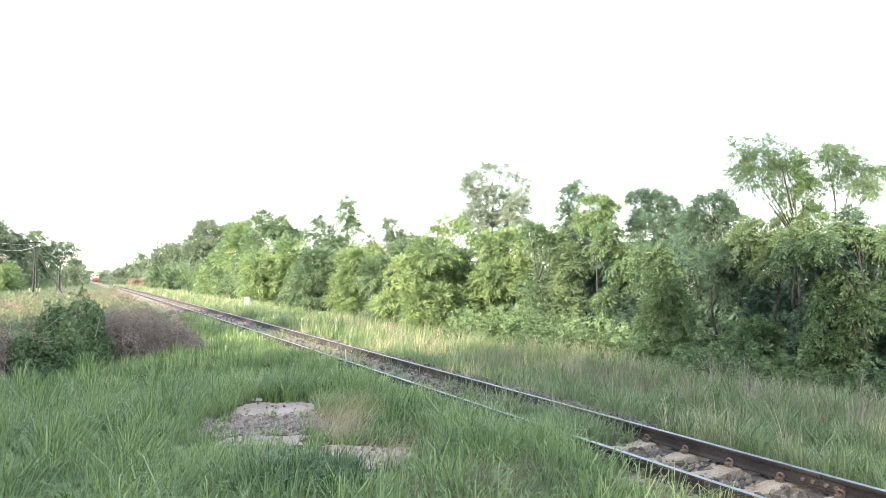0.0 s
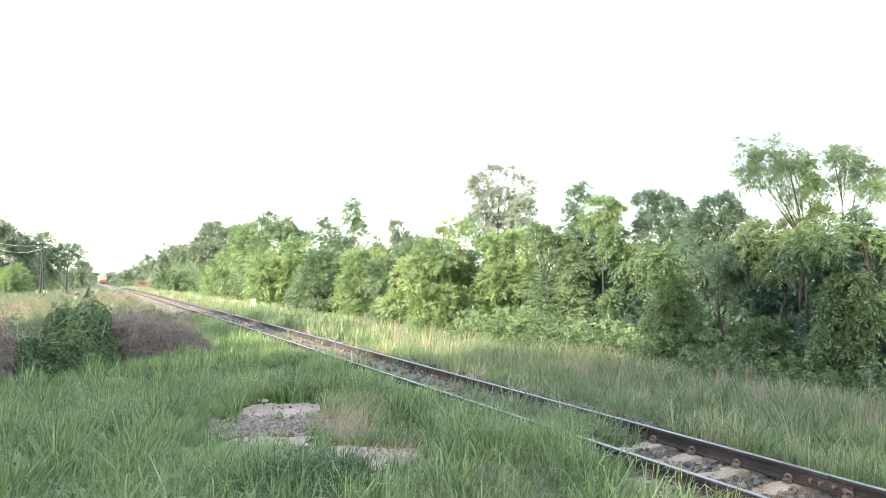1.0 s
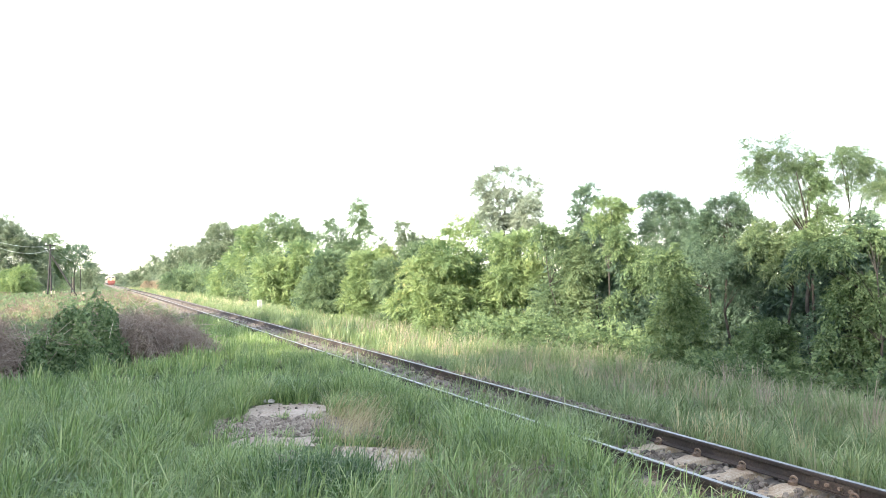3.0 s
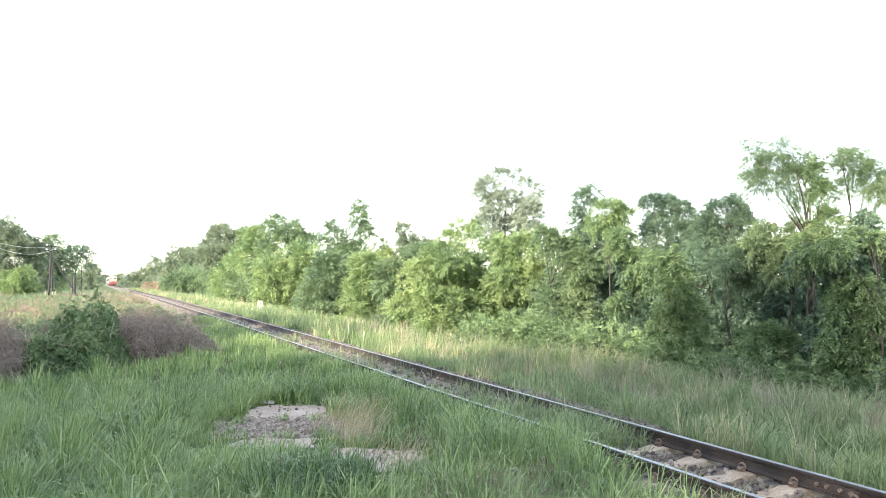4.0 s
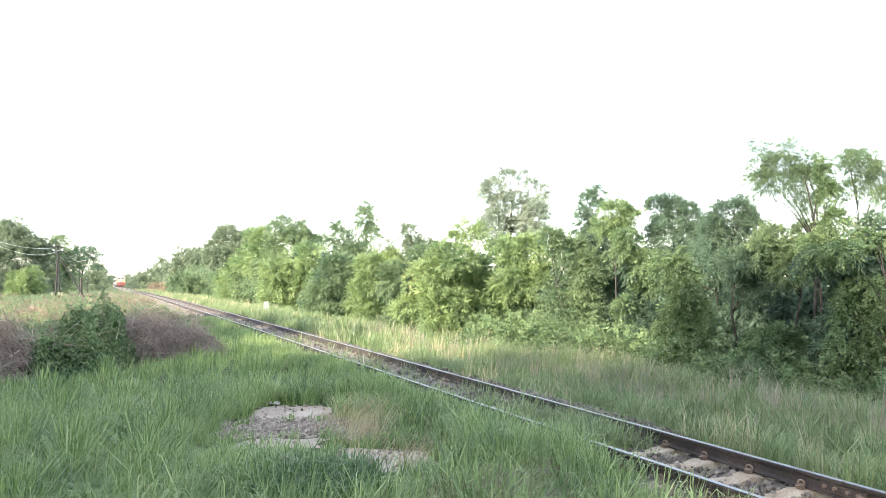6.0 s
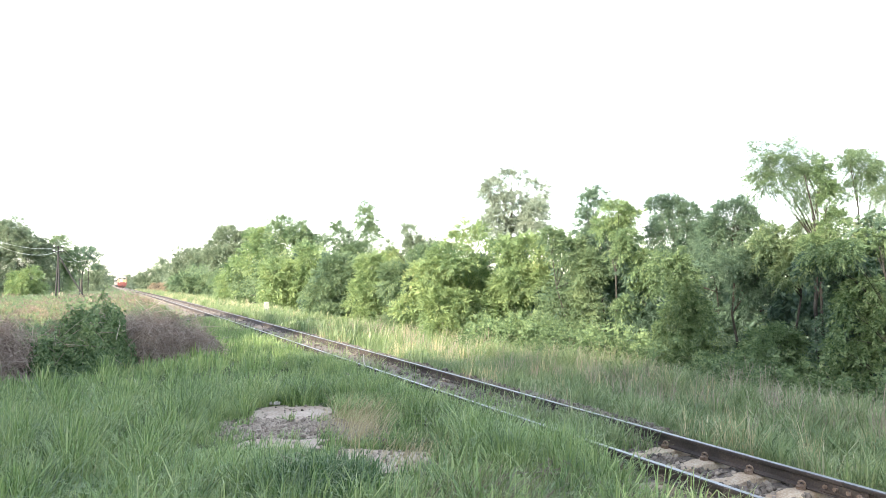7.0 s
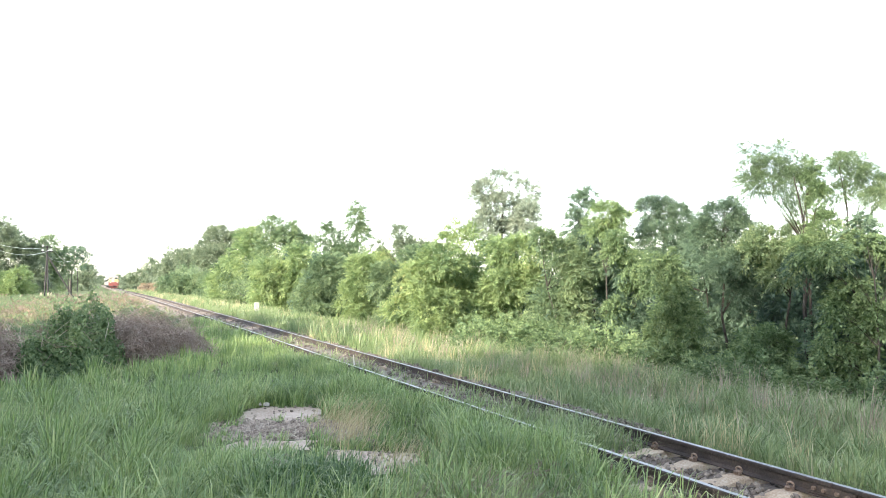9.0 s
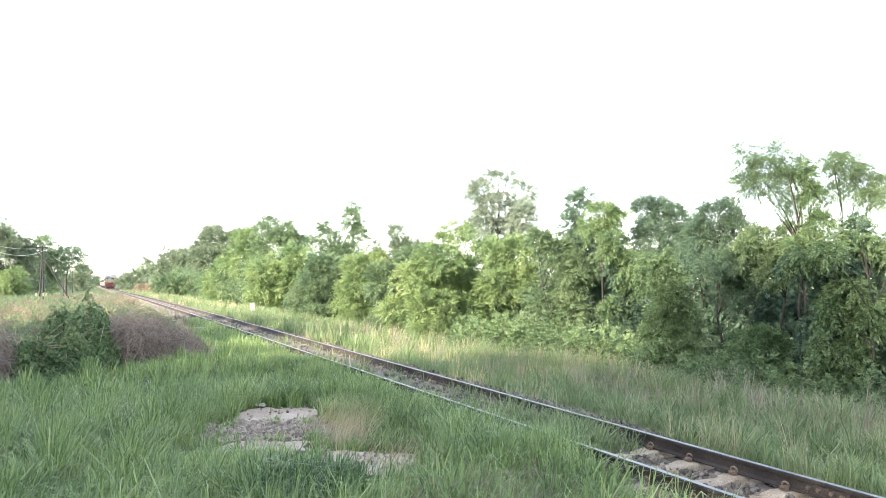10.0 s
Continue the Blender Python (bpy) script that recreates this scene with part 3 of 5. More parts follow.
def lobed_tree(name, rng, v, lobes, mat, label, category="tree", leaf=0.13, wide=0.4, leaves=7, droop=0.55, cover=1.2, fill=0.24, stem=0.036, shoots=0.0, foot=None, group="trackside trees"):
    """A tree at v forwards of the stand; lobes: (sideways, height over the rail, half width, half height) of each mass of its crown.
    Every lobe is bumpy with smaller clumps whose skin is leafy sprays; the inside is sparse, so gaps stay dark."""
    side, zc, r, h = np.array(lobes, float).T
    if category == "shrub":
        # leafy skirts down to the ground below the lowest masses
        low = np.argsort(zc - h)[:3]
        floor = gz(0.9227 * side[0] + 0.3854 * v, -0.3854 * side[0] + 0.9227 * v)
        side, zc, r, h = (np.concatenate(p) for p in ((side, side[low]), (zc, np.full(3, floor + 0.45)), (r, r[low] * 0.9), (h, np.full(3, 0.5))))
        stem = 0.03
    k = len(r)
    u0 = float(np.average(side, weights=r * h)) if foot is None else foot
    x, y = 0.9227 * u0 + 0.3854 * v, -0.3854 * u0 + 0.9227 * v
    z = gz(x, y)
    root = tagged(new(name), label, category, group)
    root.location = (x, y, z)
    du, dv = side - u0, np.clip(rng.normal(0, 0.4, k) * r, -1.5, 1.5)
    c = np.stack([0.9227 * du + 0.3854 * dv, -0.3854 * du + 0.9227 * dv, zc - z], 1)
    e = np.stack([r, r, h], 1)
    # smaller clumps over each lobe
    m = 16
    d1 = unit(rng.normal(0, 1, (k, m, 3)))
    d1[..., 2] = np.where(d1[..., 2] < -0.5, -d1[..., 2], d1[..., 2])
    cc = (c[:, None] + d1 * e[:, None] * rng.uniform(0.45, 0.85, (k, m, 1))).reshape(-1, 3)
    ee = (e[:, None] * rng.uniform(0.24, 0.46, (k, m, 1))).reshape(-1, 3)
    lobe_out = unit(d1 / e[:, None]).reshape(-1, 3)
    area = (r * h * 4 * np.pi)
    n = int(cover * area.sum() / (0.5 * leaf * leaf * wide) / leaves)
    i = rng.choice(k * m, n, p=np.repeat(area, m) / (area.sum() * m))
    d2 = unit(rng.normal(0, 1, (n, 3)) + 0.7 * lobe_out[i])
    pos = cc[i] + d2 * ee[i] * rng.uniform(0.7, 1.0, (n, 1))
    out = unit(d2 + 0.5 * lobe_out[i])
    size = np.ones(n)
    if shoots:
        # lone twigs reaching past the skin
        j = rng.choice(n, int(n * 0.05))
        pos[j] += out[j] * rng.uniform(0.1, 1.0, (len(j), 1)) * shoots * 0.5 + np.array([0, 0, 1.0]) * rng.uniform(0, 0.6, (len(j), 1)) * shoots * 0.5
    q = rng.choice(k, int(n * fill), p=area / area.sum())
    d3 = unit(rng.normal(0, 1, (len(q), 3)))
    pos = np.concatenate([pos, c[q] + d3 * e[q] * rng.uniform(0.25, 0.65, (len(q), 1))])
    out, size = np.concatenate([out, d3]), np.concatenate([size, np.full(len(q), 1.5)])
    back = pos[:, 0] * 0.3854 + pos[:, 1] * 0.9227 > 0.35 * np.mean(r) + 0.3
    keep = (pos[:, 2] > 0.03) & (~back | (rng.random(len(pos)) < 0.2))
    part("crown", spray_mesh("crown", rng, pos[keep], out[keep], leaf, wide, leaves, mat, droop, size[keep]), root)
    top = c[np.argmax(c[:, 2])]
    t = np.linspace(0, 1, 6)[:, None]
    tp = np.array([0, 0, -0.15]) * (1 - t) + (top * [0.8, 0.8, 1.0]) * t + np.cumsum(rng.normal(0, 0.02, (6, 3)), 0) * top[2] * [1, 1, 0]
    tp[0, :2] = 0
    if foot is not None:
        tp[:, :2] *= 0.12
    tubes = [tube(tp, stem * np.linspace(1.2, 0.2, 6), 8)]
    for p in np.concatenate([c, cc[rng.choice(k * m, min(k * m, 3 * k), replace=False)]]):
        b = tp[np.argmin(np.abs(tp[:, 2] - p[2] * 0.7))]
        tubes.append(tube([b, (b + p) / 2 + [0, 0, 0.1 * abs(p[2] - b[2])], p], stem * np.array([0.26, 0.16, 0.05]), 5))
    part("trunk", tubes_mesh("trunk", tubes, M_BARK), root)
    return root


def trackside_trees():
    rng = np.random.default_rng(21)
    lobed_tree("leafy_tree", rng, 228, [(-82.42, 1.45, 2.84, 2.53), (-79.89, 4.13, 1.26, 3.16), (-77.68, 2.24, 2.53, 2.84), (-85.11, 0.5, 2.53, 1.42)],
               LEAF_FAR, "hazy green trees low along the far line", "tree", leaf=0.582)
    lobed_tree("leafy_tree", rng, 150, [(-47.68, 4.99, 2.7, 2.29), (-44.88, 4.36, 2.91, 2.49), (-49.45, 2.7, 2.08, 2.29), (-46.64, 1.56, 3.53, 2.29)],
               LEAF_FAR, "rounded tree in the row along the railway, leaves greyed for haze", "tree", leaf=0.382)
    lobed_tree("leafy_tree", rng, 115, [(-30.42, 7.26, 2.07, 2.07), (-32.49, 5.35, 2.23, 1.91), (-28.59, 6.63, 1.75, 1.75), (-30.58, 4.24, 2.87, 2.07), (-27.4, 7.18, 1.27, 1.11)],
               LEAF_FAR, "tall round-crowned tree in the row along the railway, leaves greyed for haze", "tree", leaf=0.299)
    lobed_tree("leafy_shrub", rng, 122, [(-39.37, 0.92, 2.2, 1.52), (-37.09, 0.5, 2.37, 1.69), (-34.56, 0.75, 2.53, 1.86)],
               LEAF_MID, "low green shrubs in front of the tree row", "shrub", leaf=0.299)
    lobed_tree("leafy_shrub", rng, 92, [(-23.96, 1, 2.04, 1.66), (-21.92, 0.94, 2.04, 1.91), (-22.87, 2.6, 1.78, 1.27)],
               LEAF_LIME, "yellow-green shrubs in front of the tree row", "shrub", leaf=0.267)
    lobed_tree("leafy_tree", rng, 85, [(-19.37, 5.36, 1.53, 1.53), (-20.25, 3.59, 1.88, 1.65), (-18.13, 3.59, 1.77, 1.65), (-19.19, 6.18, 0.82, 0.71)],
               LEAF_LIME, "bright yellow-green tree with a creeper-covered crown", "tree", leaf=0.25)
    lobed_tree("leafy_tree", rng, 76, [(-15.47, 6.45, 1.05, 0.95), (-13.79, 5.82, 1.37, 1.16), (-12.42, 4.66, 1.26, 1.26), (-14.68, 4.56, 1.89, 1.47)],
               LEAF_MID, "broad green tree standing above the hedge", "tree", leaf=0.225)
    lobed_tree("leafy_shrub", rng, 66, [(-10.92, 3.19, 1.46, 1.28), (-12.98, 2.13, 1.74, 1.46), (-10.6, 1.68, 1.65, 1.46), (-13.89, 0.76, 1.55, 1.19), (-12.07, 0.31, 1.46, 1.01)],
               LEAF_LIME, "pale yellow-green shrub in a dense hedge beside the railway", "shrub", leaf=0.2)
    lobed_tree("slender_tree", rng, 50, [(-6.2, 4.02, 0.9, 0.76), (-6.65, 4.92, 0.24, 0.48), (-4.99, 5.4, 0.38, 0.83), (-4.71, 6.17, 0.21, 0.48), (-5.61, 3.08, 1.32, 0.97), (-7.41, 4.12, 0.28, 0.28), (-4.57, 4.47, 0.48, 0.55)],
               LEAF_MID, "open young tree with upright shoots above the hedge", "tree", leaf=0.137, cover=1.0, shoots=0.8)
    lobed_tree("leafy_shrub", rng, 46, [(-6.18, 1.86, 1.21, 1.27), (-7.07, 0.65, 1.02, 0.83), (-5.48, 0.27, 1.02, 0.76), (-4.91, 1.55, 0.83, 0.96)],
               LEAF_MID, "dark-hearted green shrub in a dense hedge beside the railway", "shrub", leaf=0.129)
    lobed_tree("leafy_shrub", rng, 41, [(-3.66, 2, 0.91, 0.97), (-3.95, 0.72, 0.97, 0.97), (-2.67, 2.48, 0.8, 0.68), (-3.29, 1.43, 0.74, 0.8)],
               LEAF_LIME, "yellowing shrub in a dense hedge beside the railway", "shrub", leaf=0.122)
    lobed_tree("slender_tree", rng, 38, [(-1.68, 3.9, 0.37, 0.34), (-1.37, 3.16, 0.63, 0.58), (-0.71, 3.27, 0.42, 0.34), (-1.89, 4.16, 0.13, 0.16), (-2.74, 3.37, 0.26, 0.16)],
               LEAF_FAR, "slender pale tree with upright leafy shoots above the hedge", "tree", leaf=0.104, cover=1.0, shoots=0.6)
    lobed_tree("leafy_shrub", rng, 35, [(-1.99, 1.6, 0.82, 0.82), (-1.36, 0.82, 0.87, 0.58), (-0.78, 2.08, 0.82, 0.73), (-1.02, 2.69, 0.58, 0.48)],
               LEAF_MID, "green shrub in a dense hedge beside the railway", "shrub", leaf=0.104)
    lobed_tree("leafy_shrub", rng, 30.5, [(0.34, 2.42, 0.97, 0.63), (-0.51, 1.62, 0.97, 0.76), (1.01, 1.52, 1.18, 0.89), (-0.04, 0.61, 1.14, 0.93), (1.44, 0.67, 0.97, 0.84), (-1.31, 0.67, 0.55, 0.51), (0.72, 3.56, 0.32, 0.36), (1.23, 3.4, 0.25, 0.42), (0.34, 3.14, 0.3, 0.3)],
               LEAF_LIME, "large yellow-green shrub with long leaves overhanging the verge", "shrub", leaf=0.116, shoots=0.5)
    lobed_tree("leafy_shrub", rng, 30, [(2.2, 2.75, 0.71, 0.54), (3.07, 2.7, 0.66, 0.62), (2.51, 1.62, 0.91, 0.87), (3.55, 1.52, 0.79, 0.87), (2.41, 0.69, 0.75, 0.66)],
               LEAF_LIME, "bright yellow-green rounded shrub in the hedge", "shrub", leaf=0.104)
    lobed_tree("tall_tree", rng, 62, [(5.2, 9.28, 1.63, 1.2), (3.61, 8.34, 0.94, 1.2), (6.91, 8.12, 1.03, 1.2), (4.77, 6.96, 1.63, 1.46), (6.78, 6.28, 1.2, 1.29), (3.69, 5.68, 1.12, 1.29), (5.62, 5.12, 1.72, 1.12)],
               LEAF_HAZED, "tall airy tree standing behind the hedge, leaves paled to grey-green for haze", "tree", leaf=0.2, cover=1.6, fill=0.05, stem=0.16, shoots=1.5)
    lobed_tree("leafy_shrub", rng, 26, [(3.89, 2.63, 0.61, 0.58), (4.11, 1.64, 0.72, 0.68), (3.62, 0.78, 0.61, 0.61), (4.65, 1.91, 0.61, 0.79), (4.5, 0.83, 0.54, 0.58), (3.44, 2.99, 0.4, 0.36)],
               LEAF_MID, "green shrub hung with yellowing creeper leaves", "shrub", leaf=0.0912)
    lobed_tree("leafy_tree", rng, 27, [(4.71, 4.22, 0.28, 0.41), (5.12, 4.54, 0.17, 0.34), (4.67, 3.58, 0.37, 0.37), (5.16, 2.98, 0.6, 0.6), (5.76, 2.35, 0.49, 0.71), (5.72, 1.45, 0.45, 0.64)],
               LEAF_DARK, "narrow dark tree rising above the hedge", "tree", leaf=0.0851, shoots=0.5)
    lobed_tree("leafy_tree", rng, 25, [(5.21, 3.83, 0.48, 0.31), (5.71, 3.66, 0.35, 0.26), (4.92, 3.34, 0.42, 0.31), (5.33, 3.34, 0.38, 0.24)],
               LEAF_LIME, "bright yellow-green creeper crown over a dark tree", "tree", leaf=0.073)
    lobed_tree("leafy_tree", rng, 23, [(5.22, 2.8, 0.38, 0.38), (5.51, 2.14, 0.35, 0.45), (5.03, 2.53, 0.29, 0.35), (5.67, 1.58, 0.32, 0.35), (5.11, 0.94, 0.32, 0.32)],
               LEAF_VINE, "creeper-hung tree with some browning leaves", "tree", leaf=0.079, droop=0.9)
    lobed_tree("leafy_tree", rng, 25.5, [(6.73, 3.91, 0.35, 0.46), (7.17, 3.98, 0.32, 0.39), (7.63, 3.62, 0.35, 0.49), (6.99, 2.97, 0.78, 0.64), (8.14, 2.97, 0.6, 0.64), (7.79, 2.17, 0.67, 0.6)],
               LEAF_DARK, "dark green tree with feathery upright top", "tree", leaf=0.0851, shoots=0.5, wide=0.3)
    lobed_tree("creeper_clad_shrub", rng, 19.5, [(5.16, 1.94, 0.2, 0.43), (5.55, 2.05, 0.15, 0.38), (5.64, 1.34, 0.46, 0.46), (5.42, 0.59, 0.41, 0.46), (6.05, 0.8, 0.32, 0.59), (5.82, 1.67, 0.3, 0.35)],
               LEAF_VINE, "upright shrub draped in light green creepers", "shrub", leaf=0.0699, droop=0.9)
    lobed_tree("leafy_tree", rng, 20.5, [(7.04, 3.4, 0.37, 0.28), (7.38, 3.51, 0.28, 0.26), (6.87, 2.81, 0.45, 0.48), (7.64, 2.88, 0.45, 0.43), (7.3, 2.17, 0.54, 0.45), (7.92, 2.02, 0.48, 0.51), (7.5, 1.39, 0.51, 0.37)],
               LEAF_DARK, "dark green tree with feathery leaves and an open shadowy foot", "tree", leaf=0.079, wide=0.28, shoots=0.4)
    lobed_tree("leafy_tree", rng, 19.6, [(7.93, 2.69, 0.43, 0.33), (8.39, 2.35, 0.46, 0.41), (8.7, 2.83, 0.35, 0.27), (8.16, 1.95, 0.41, 0.41), (7.68, 2.42, 0.33, 0.33)],
               LEAF_MID, "leafy green tree filling the row behind the creepers", "tree", leaf=0.0808)
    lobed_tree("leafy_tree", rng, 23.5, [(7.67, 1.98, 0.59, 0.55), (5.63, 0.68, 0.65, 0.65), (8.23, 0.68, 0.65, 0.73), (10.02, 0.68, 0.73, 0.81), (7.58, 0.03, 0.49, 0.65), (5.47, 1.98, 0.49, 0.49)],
               LEAF_DARK, "tree in the hollows of the row, leaves coloured dark for shade", "tree", leaf=0.095)
    lobed_tree("overhanging_tree", rng, 18.8, [(7.32, 4.65, 0.18, 0.36), (7.76, 4.39, 0.31, 0.23), (8.18, 4.05, 0.34, 0.26), (7.99, 4.78, 0.13, 0.21), (7.53, 3.89, 0.36, 0.21), (8.38, 4.48, 0.23, 0.23), (8.28, 3.47, 0.21, 0.26), (7.3, 4.05, 0.21, 0.29)],
               LEAF_MID, "tall leaning tree with feathery drooping sprays", "tree", leaf=0.073, wide=0.2, leaves=12, droop=1.0, cover=1.5, fill=0.12, shoots=1.0, foot=8.67)
    lobed_tree("creeper_clad_tree", rng, 18, [(8.4, 4.11, 0.14, 0.3), (8.46, 3.61, 0.17, 0.35), (8.58, 2.99, 0.3, 0.32), (8.3, 2.49, 0.5, 0.27), (8.55, 2.3, 0.37, 0.3)],
               LEAF_VINE, "leaning trunk wrapped in bright creeper leaves", "tree", leaf=0.0608, droop=0.9, cover=1.6, stem=0.05)
    lobed_tree("overhanging_tree", rng, 18, [(8.93, 4.3, 0.3, 0.27), (9.3, 4.27, 0.25, 0.3), (9.07, 3.65, 0.32, 0.22), (9.7, 3.95, 0.25, 0.32), (10.11, 3.8, 0.27, 0.35), (9.67, 3.53, 0.3, 0.22)],
               LEAF_MID, "airy treetop with thin drooping sprays", "tree", leaf=0.0669, wide=0.2, leaves=12, droop=1.0, cover=1.5, fill=0.06, shoots=0.5)
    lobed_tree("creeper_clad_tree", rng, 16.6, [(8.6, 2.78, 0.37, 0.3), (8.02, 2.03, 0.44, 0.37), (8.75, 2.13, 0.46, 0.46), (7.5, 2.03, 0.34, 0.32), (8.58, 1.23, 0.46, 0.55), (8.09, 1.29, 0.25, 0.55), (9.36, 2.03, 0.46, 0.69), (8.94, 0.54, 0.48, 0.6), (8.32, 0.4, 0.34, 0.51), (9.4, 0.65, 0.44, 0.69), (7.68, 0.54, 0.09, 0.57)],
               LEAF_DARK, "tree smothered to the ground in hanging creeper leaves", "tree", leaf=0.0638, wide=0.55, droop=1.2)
    lobed_tree("leafy_shrub", rng, 17.5, [(6.76, 0.4, 0.32, 0.29), (7.1, 0.5, 0.32, 0.27), (6.62, 0.17, 0.24, 0.24), (7.4, 0.35, 0.19, 0.22)],
               LEAF_VINE, "small shrub in the shade of the trees", "shrub", leaf=0.073)
    lobed_tree("creeper_clad_tree", rng, 16.1, [(7.74, 2.3, 0.4, 0.22), (8.48, 2.45, 0.4, 0.27), (7.29, 2.23, 0.22, 0.16), (9.1, 2.36, 0.38, 0.33), (8.26, 1.64, 0.29, 0.27), (8.52, 1.02, 0.33, 0.49), (7.85, 1.19, 0.18, 0.49), (8.32, 0.3, 0.38, 0.33), (9.1, 1.02, 0.38, 0.67), (7.59, 0.46, 0.11, 0.45)],
               LEAF_VINE, "light green creepers hanging over a dark tree", "tree", stem=0.03, leaf=0.065, wide=0.5, droop=1.1)
    # a dense row added behind, its dark leaves standing in for the hollows' shade
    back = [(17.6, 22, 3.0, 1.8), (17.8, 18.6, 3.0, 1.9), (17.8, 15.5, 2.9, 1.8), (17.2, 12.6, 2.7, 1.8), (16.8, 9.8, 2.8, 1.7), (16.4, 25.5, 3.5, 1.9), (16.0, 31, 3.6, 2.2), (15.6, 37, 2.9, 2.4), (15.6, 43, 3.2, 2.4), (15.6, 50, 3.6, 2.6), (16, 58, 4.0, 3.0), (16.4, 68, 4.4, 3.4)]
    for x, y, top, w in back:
        tree("leafy_tree", rng, x, y, gz(x, y), top - gz(x, y), w, w * 1.3, LEAF_DARK, "dense dark-leaved tree added behind the trackside row", "tree",
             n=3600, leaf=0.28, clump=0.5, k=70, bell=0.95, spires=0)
    y = 78.0
    while y < 430:
        # the far row goes on, lower and lower
        top = np.interp(y, [75, 100, 150, 185, 230, 300, 430], [4.0, 4.5, 4.5, 4.3, 3.4, 2.8, 2.0]) + rng.normal(0, 0.25)
        w = np.interp(y, [60, 430], [2.8, 6.0])
        x = 14.8 + w * 0.25 + rng.normal(0, 0.4)
        # beyond 150 m the leaf colour itself carries the haze
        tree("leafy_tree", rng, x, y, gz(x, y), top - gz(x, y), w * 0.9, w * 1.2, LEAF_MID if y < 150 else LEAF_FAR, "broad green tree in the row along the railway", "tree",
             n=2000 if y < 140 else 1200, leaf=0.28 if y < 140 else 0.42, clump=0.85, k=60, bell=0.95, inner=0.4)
        y += w * 2.0
    for x, y in ((10.8, 160), (10.9, 172), (10.9, 188), (11.0, 208)):
        tree("rust_shrub", rng, x, y, gz(x, y), 2.3, 1.2, 6.0, LEAF_RUST, "russet-leaved shrub by the track", "shrub", n=1500, leaf=0.3, clump=0.5, k=24)


def vine_thicket():
    """Low creepers smothering the ditch edge in front of the trees."""
    rng = np.random.default_rng(31)
    k = 300
    y = 5.6 + 19.5 * rng.random(k) ** 1.15
    x = np.interp(y, [5, 9, 13, 17, 21, 25], [13.6, 13.4, 12.9, 12.5, 11.9, 11.4]) + rng.normal(0, 0.55, k)
    h = np.interp(y, [5, 12, 16, 20, 25], [0.55, 0.6, 0.75, 0.9, 0.8]) * rng.uniform(0.5, 1.35, k)
    w = rng.uniform(0.35, 0.75, (k, 2))
    c = np.stack([x, y, ground_z(x, y) + 0.05], 1)
    r = np.concatenate([w, h[:, None]], 1)
    n = 18000
    pos, out = clumps_surface(rng, c, r, n, 0.85)
    ok = pos[:, 2] > ground_z(pos[:, 0], pos[:, 1])
    tagged(new("creeper_thicket", spray_mesh("creeper_thicket", rng, pos[ok], out[ok], 0.085, 0.5, 7, LEAF_VINE, 0.8)),
           "low mat of green creepers spilling onto the grass verge", "creepers", kind="stuff")


# ---- left of the track: tangled mounds, poles, trees ----
def bramble(x, y, rx, ry, h, leafy, rng):
    """A mound of dead vines, partly in leaf."""
    z = gz(x, y)
    label = "rounded mound of green creeper leaves in rough grass" if leafy else "tangled mound of dead brown vines in rough grass"
    root = tagged(new("bramble_mound"), label, "shrub", "tangled mounds")
    root.location = (x, y, z)
    k = 22
    a, q = rng.uniform(0, 2 * np.pi, k), np.sqrt(rng.random(k))
    c = np.stack([np.cos(a) * q * rx * 0.75, np.sin(a) * q * ry * 0.75, np.full(k, 0.1)], 1)
    top = h * (1 - 0.8 * q ** 2) * rng.uniform(0.75, 1.1, k)
    r = np.stack([np.full(k, rx * 0.36), np.full(k, ry * 0.36), top], 1)
    tubes = []
    pos, out = clumps_surface(rng, c, r, 60 if leafy else 1200, 0.8)
    for p, o in zip(pos, out):
        if p[2] < 0:
            continue
        d = unit(np.cross(o, rng.normal(0, 1, 3)))
        m = rng.uniform(0.25, 0.6)
        tubes.append(tube([p - d * m, p + o * 0.08, p + d * m - [0, 0, 0.15 * m]], [0.006, 0.005, 0.002], 3))
    part("stem_tangle", tubes_mesh("stem_tangle", tubes, TWIG), root, "grey-brown dry stems")
    n = 11000 if leafy else 4500
    pos, out = clumps_surface(rng, c, r, n, 0.7)
    ok = pos[:, 2] > 0
    part("foliage", leaves_mesh("foliage", rng, pos[ok], out[ok], 0.11 if leafy else 0.085, 0.055 if leafy else 0.035, LEAF_VINE if leafy else LEAF_DEAD), root)
    return root


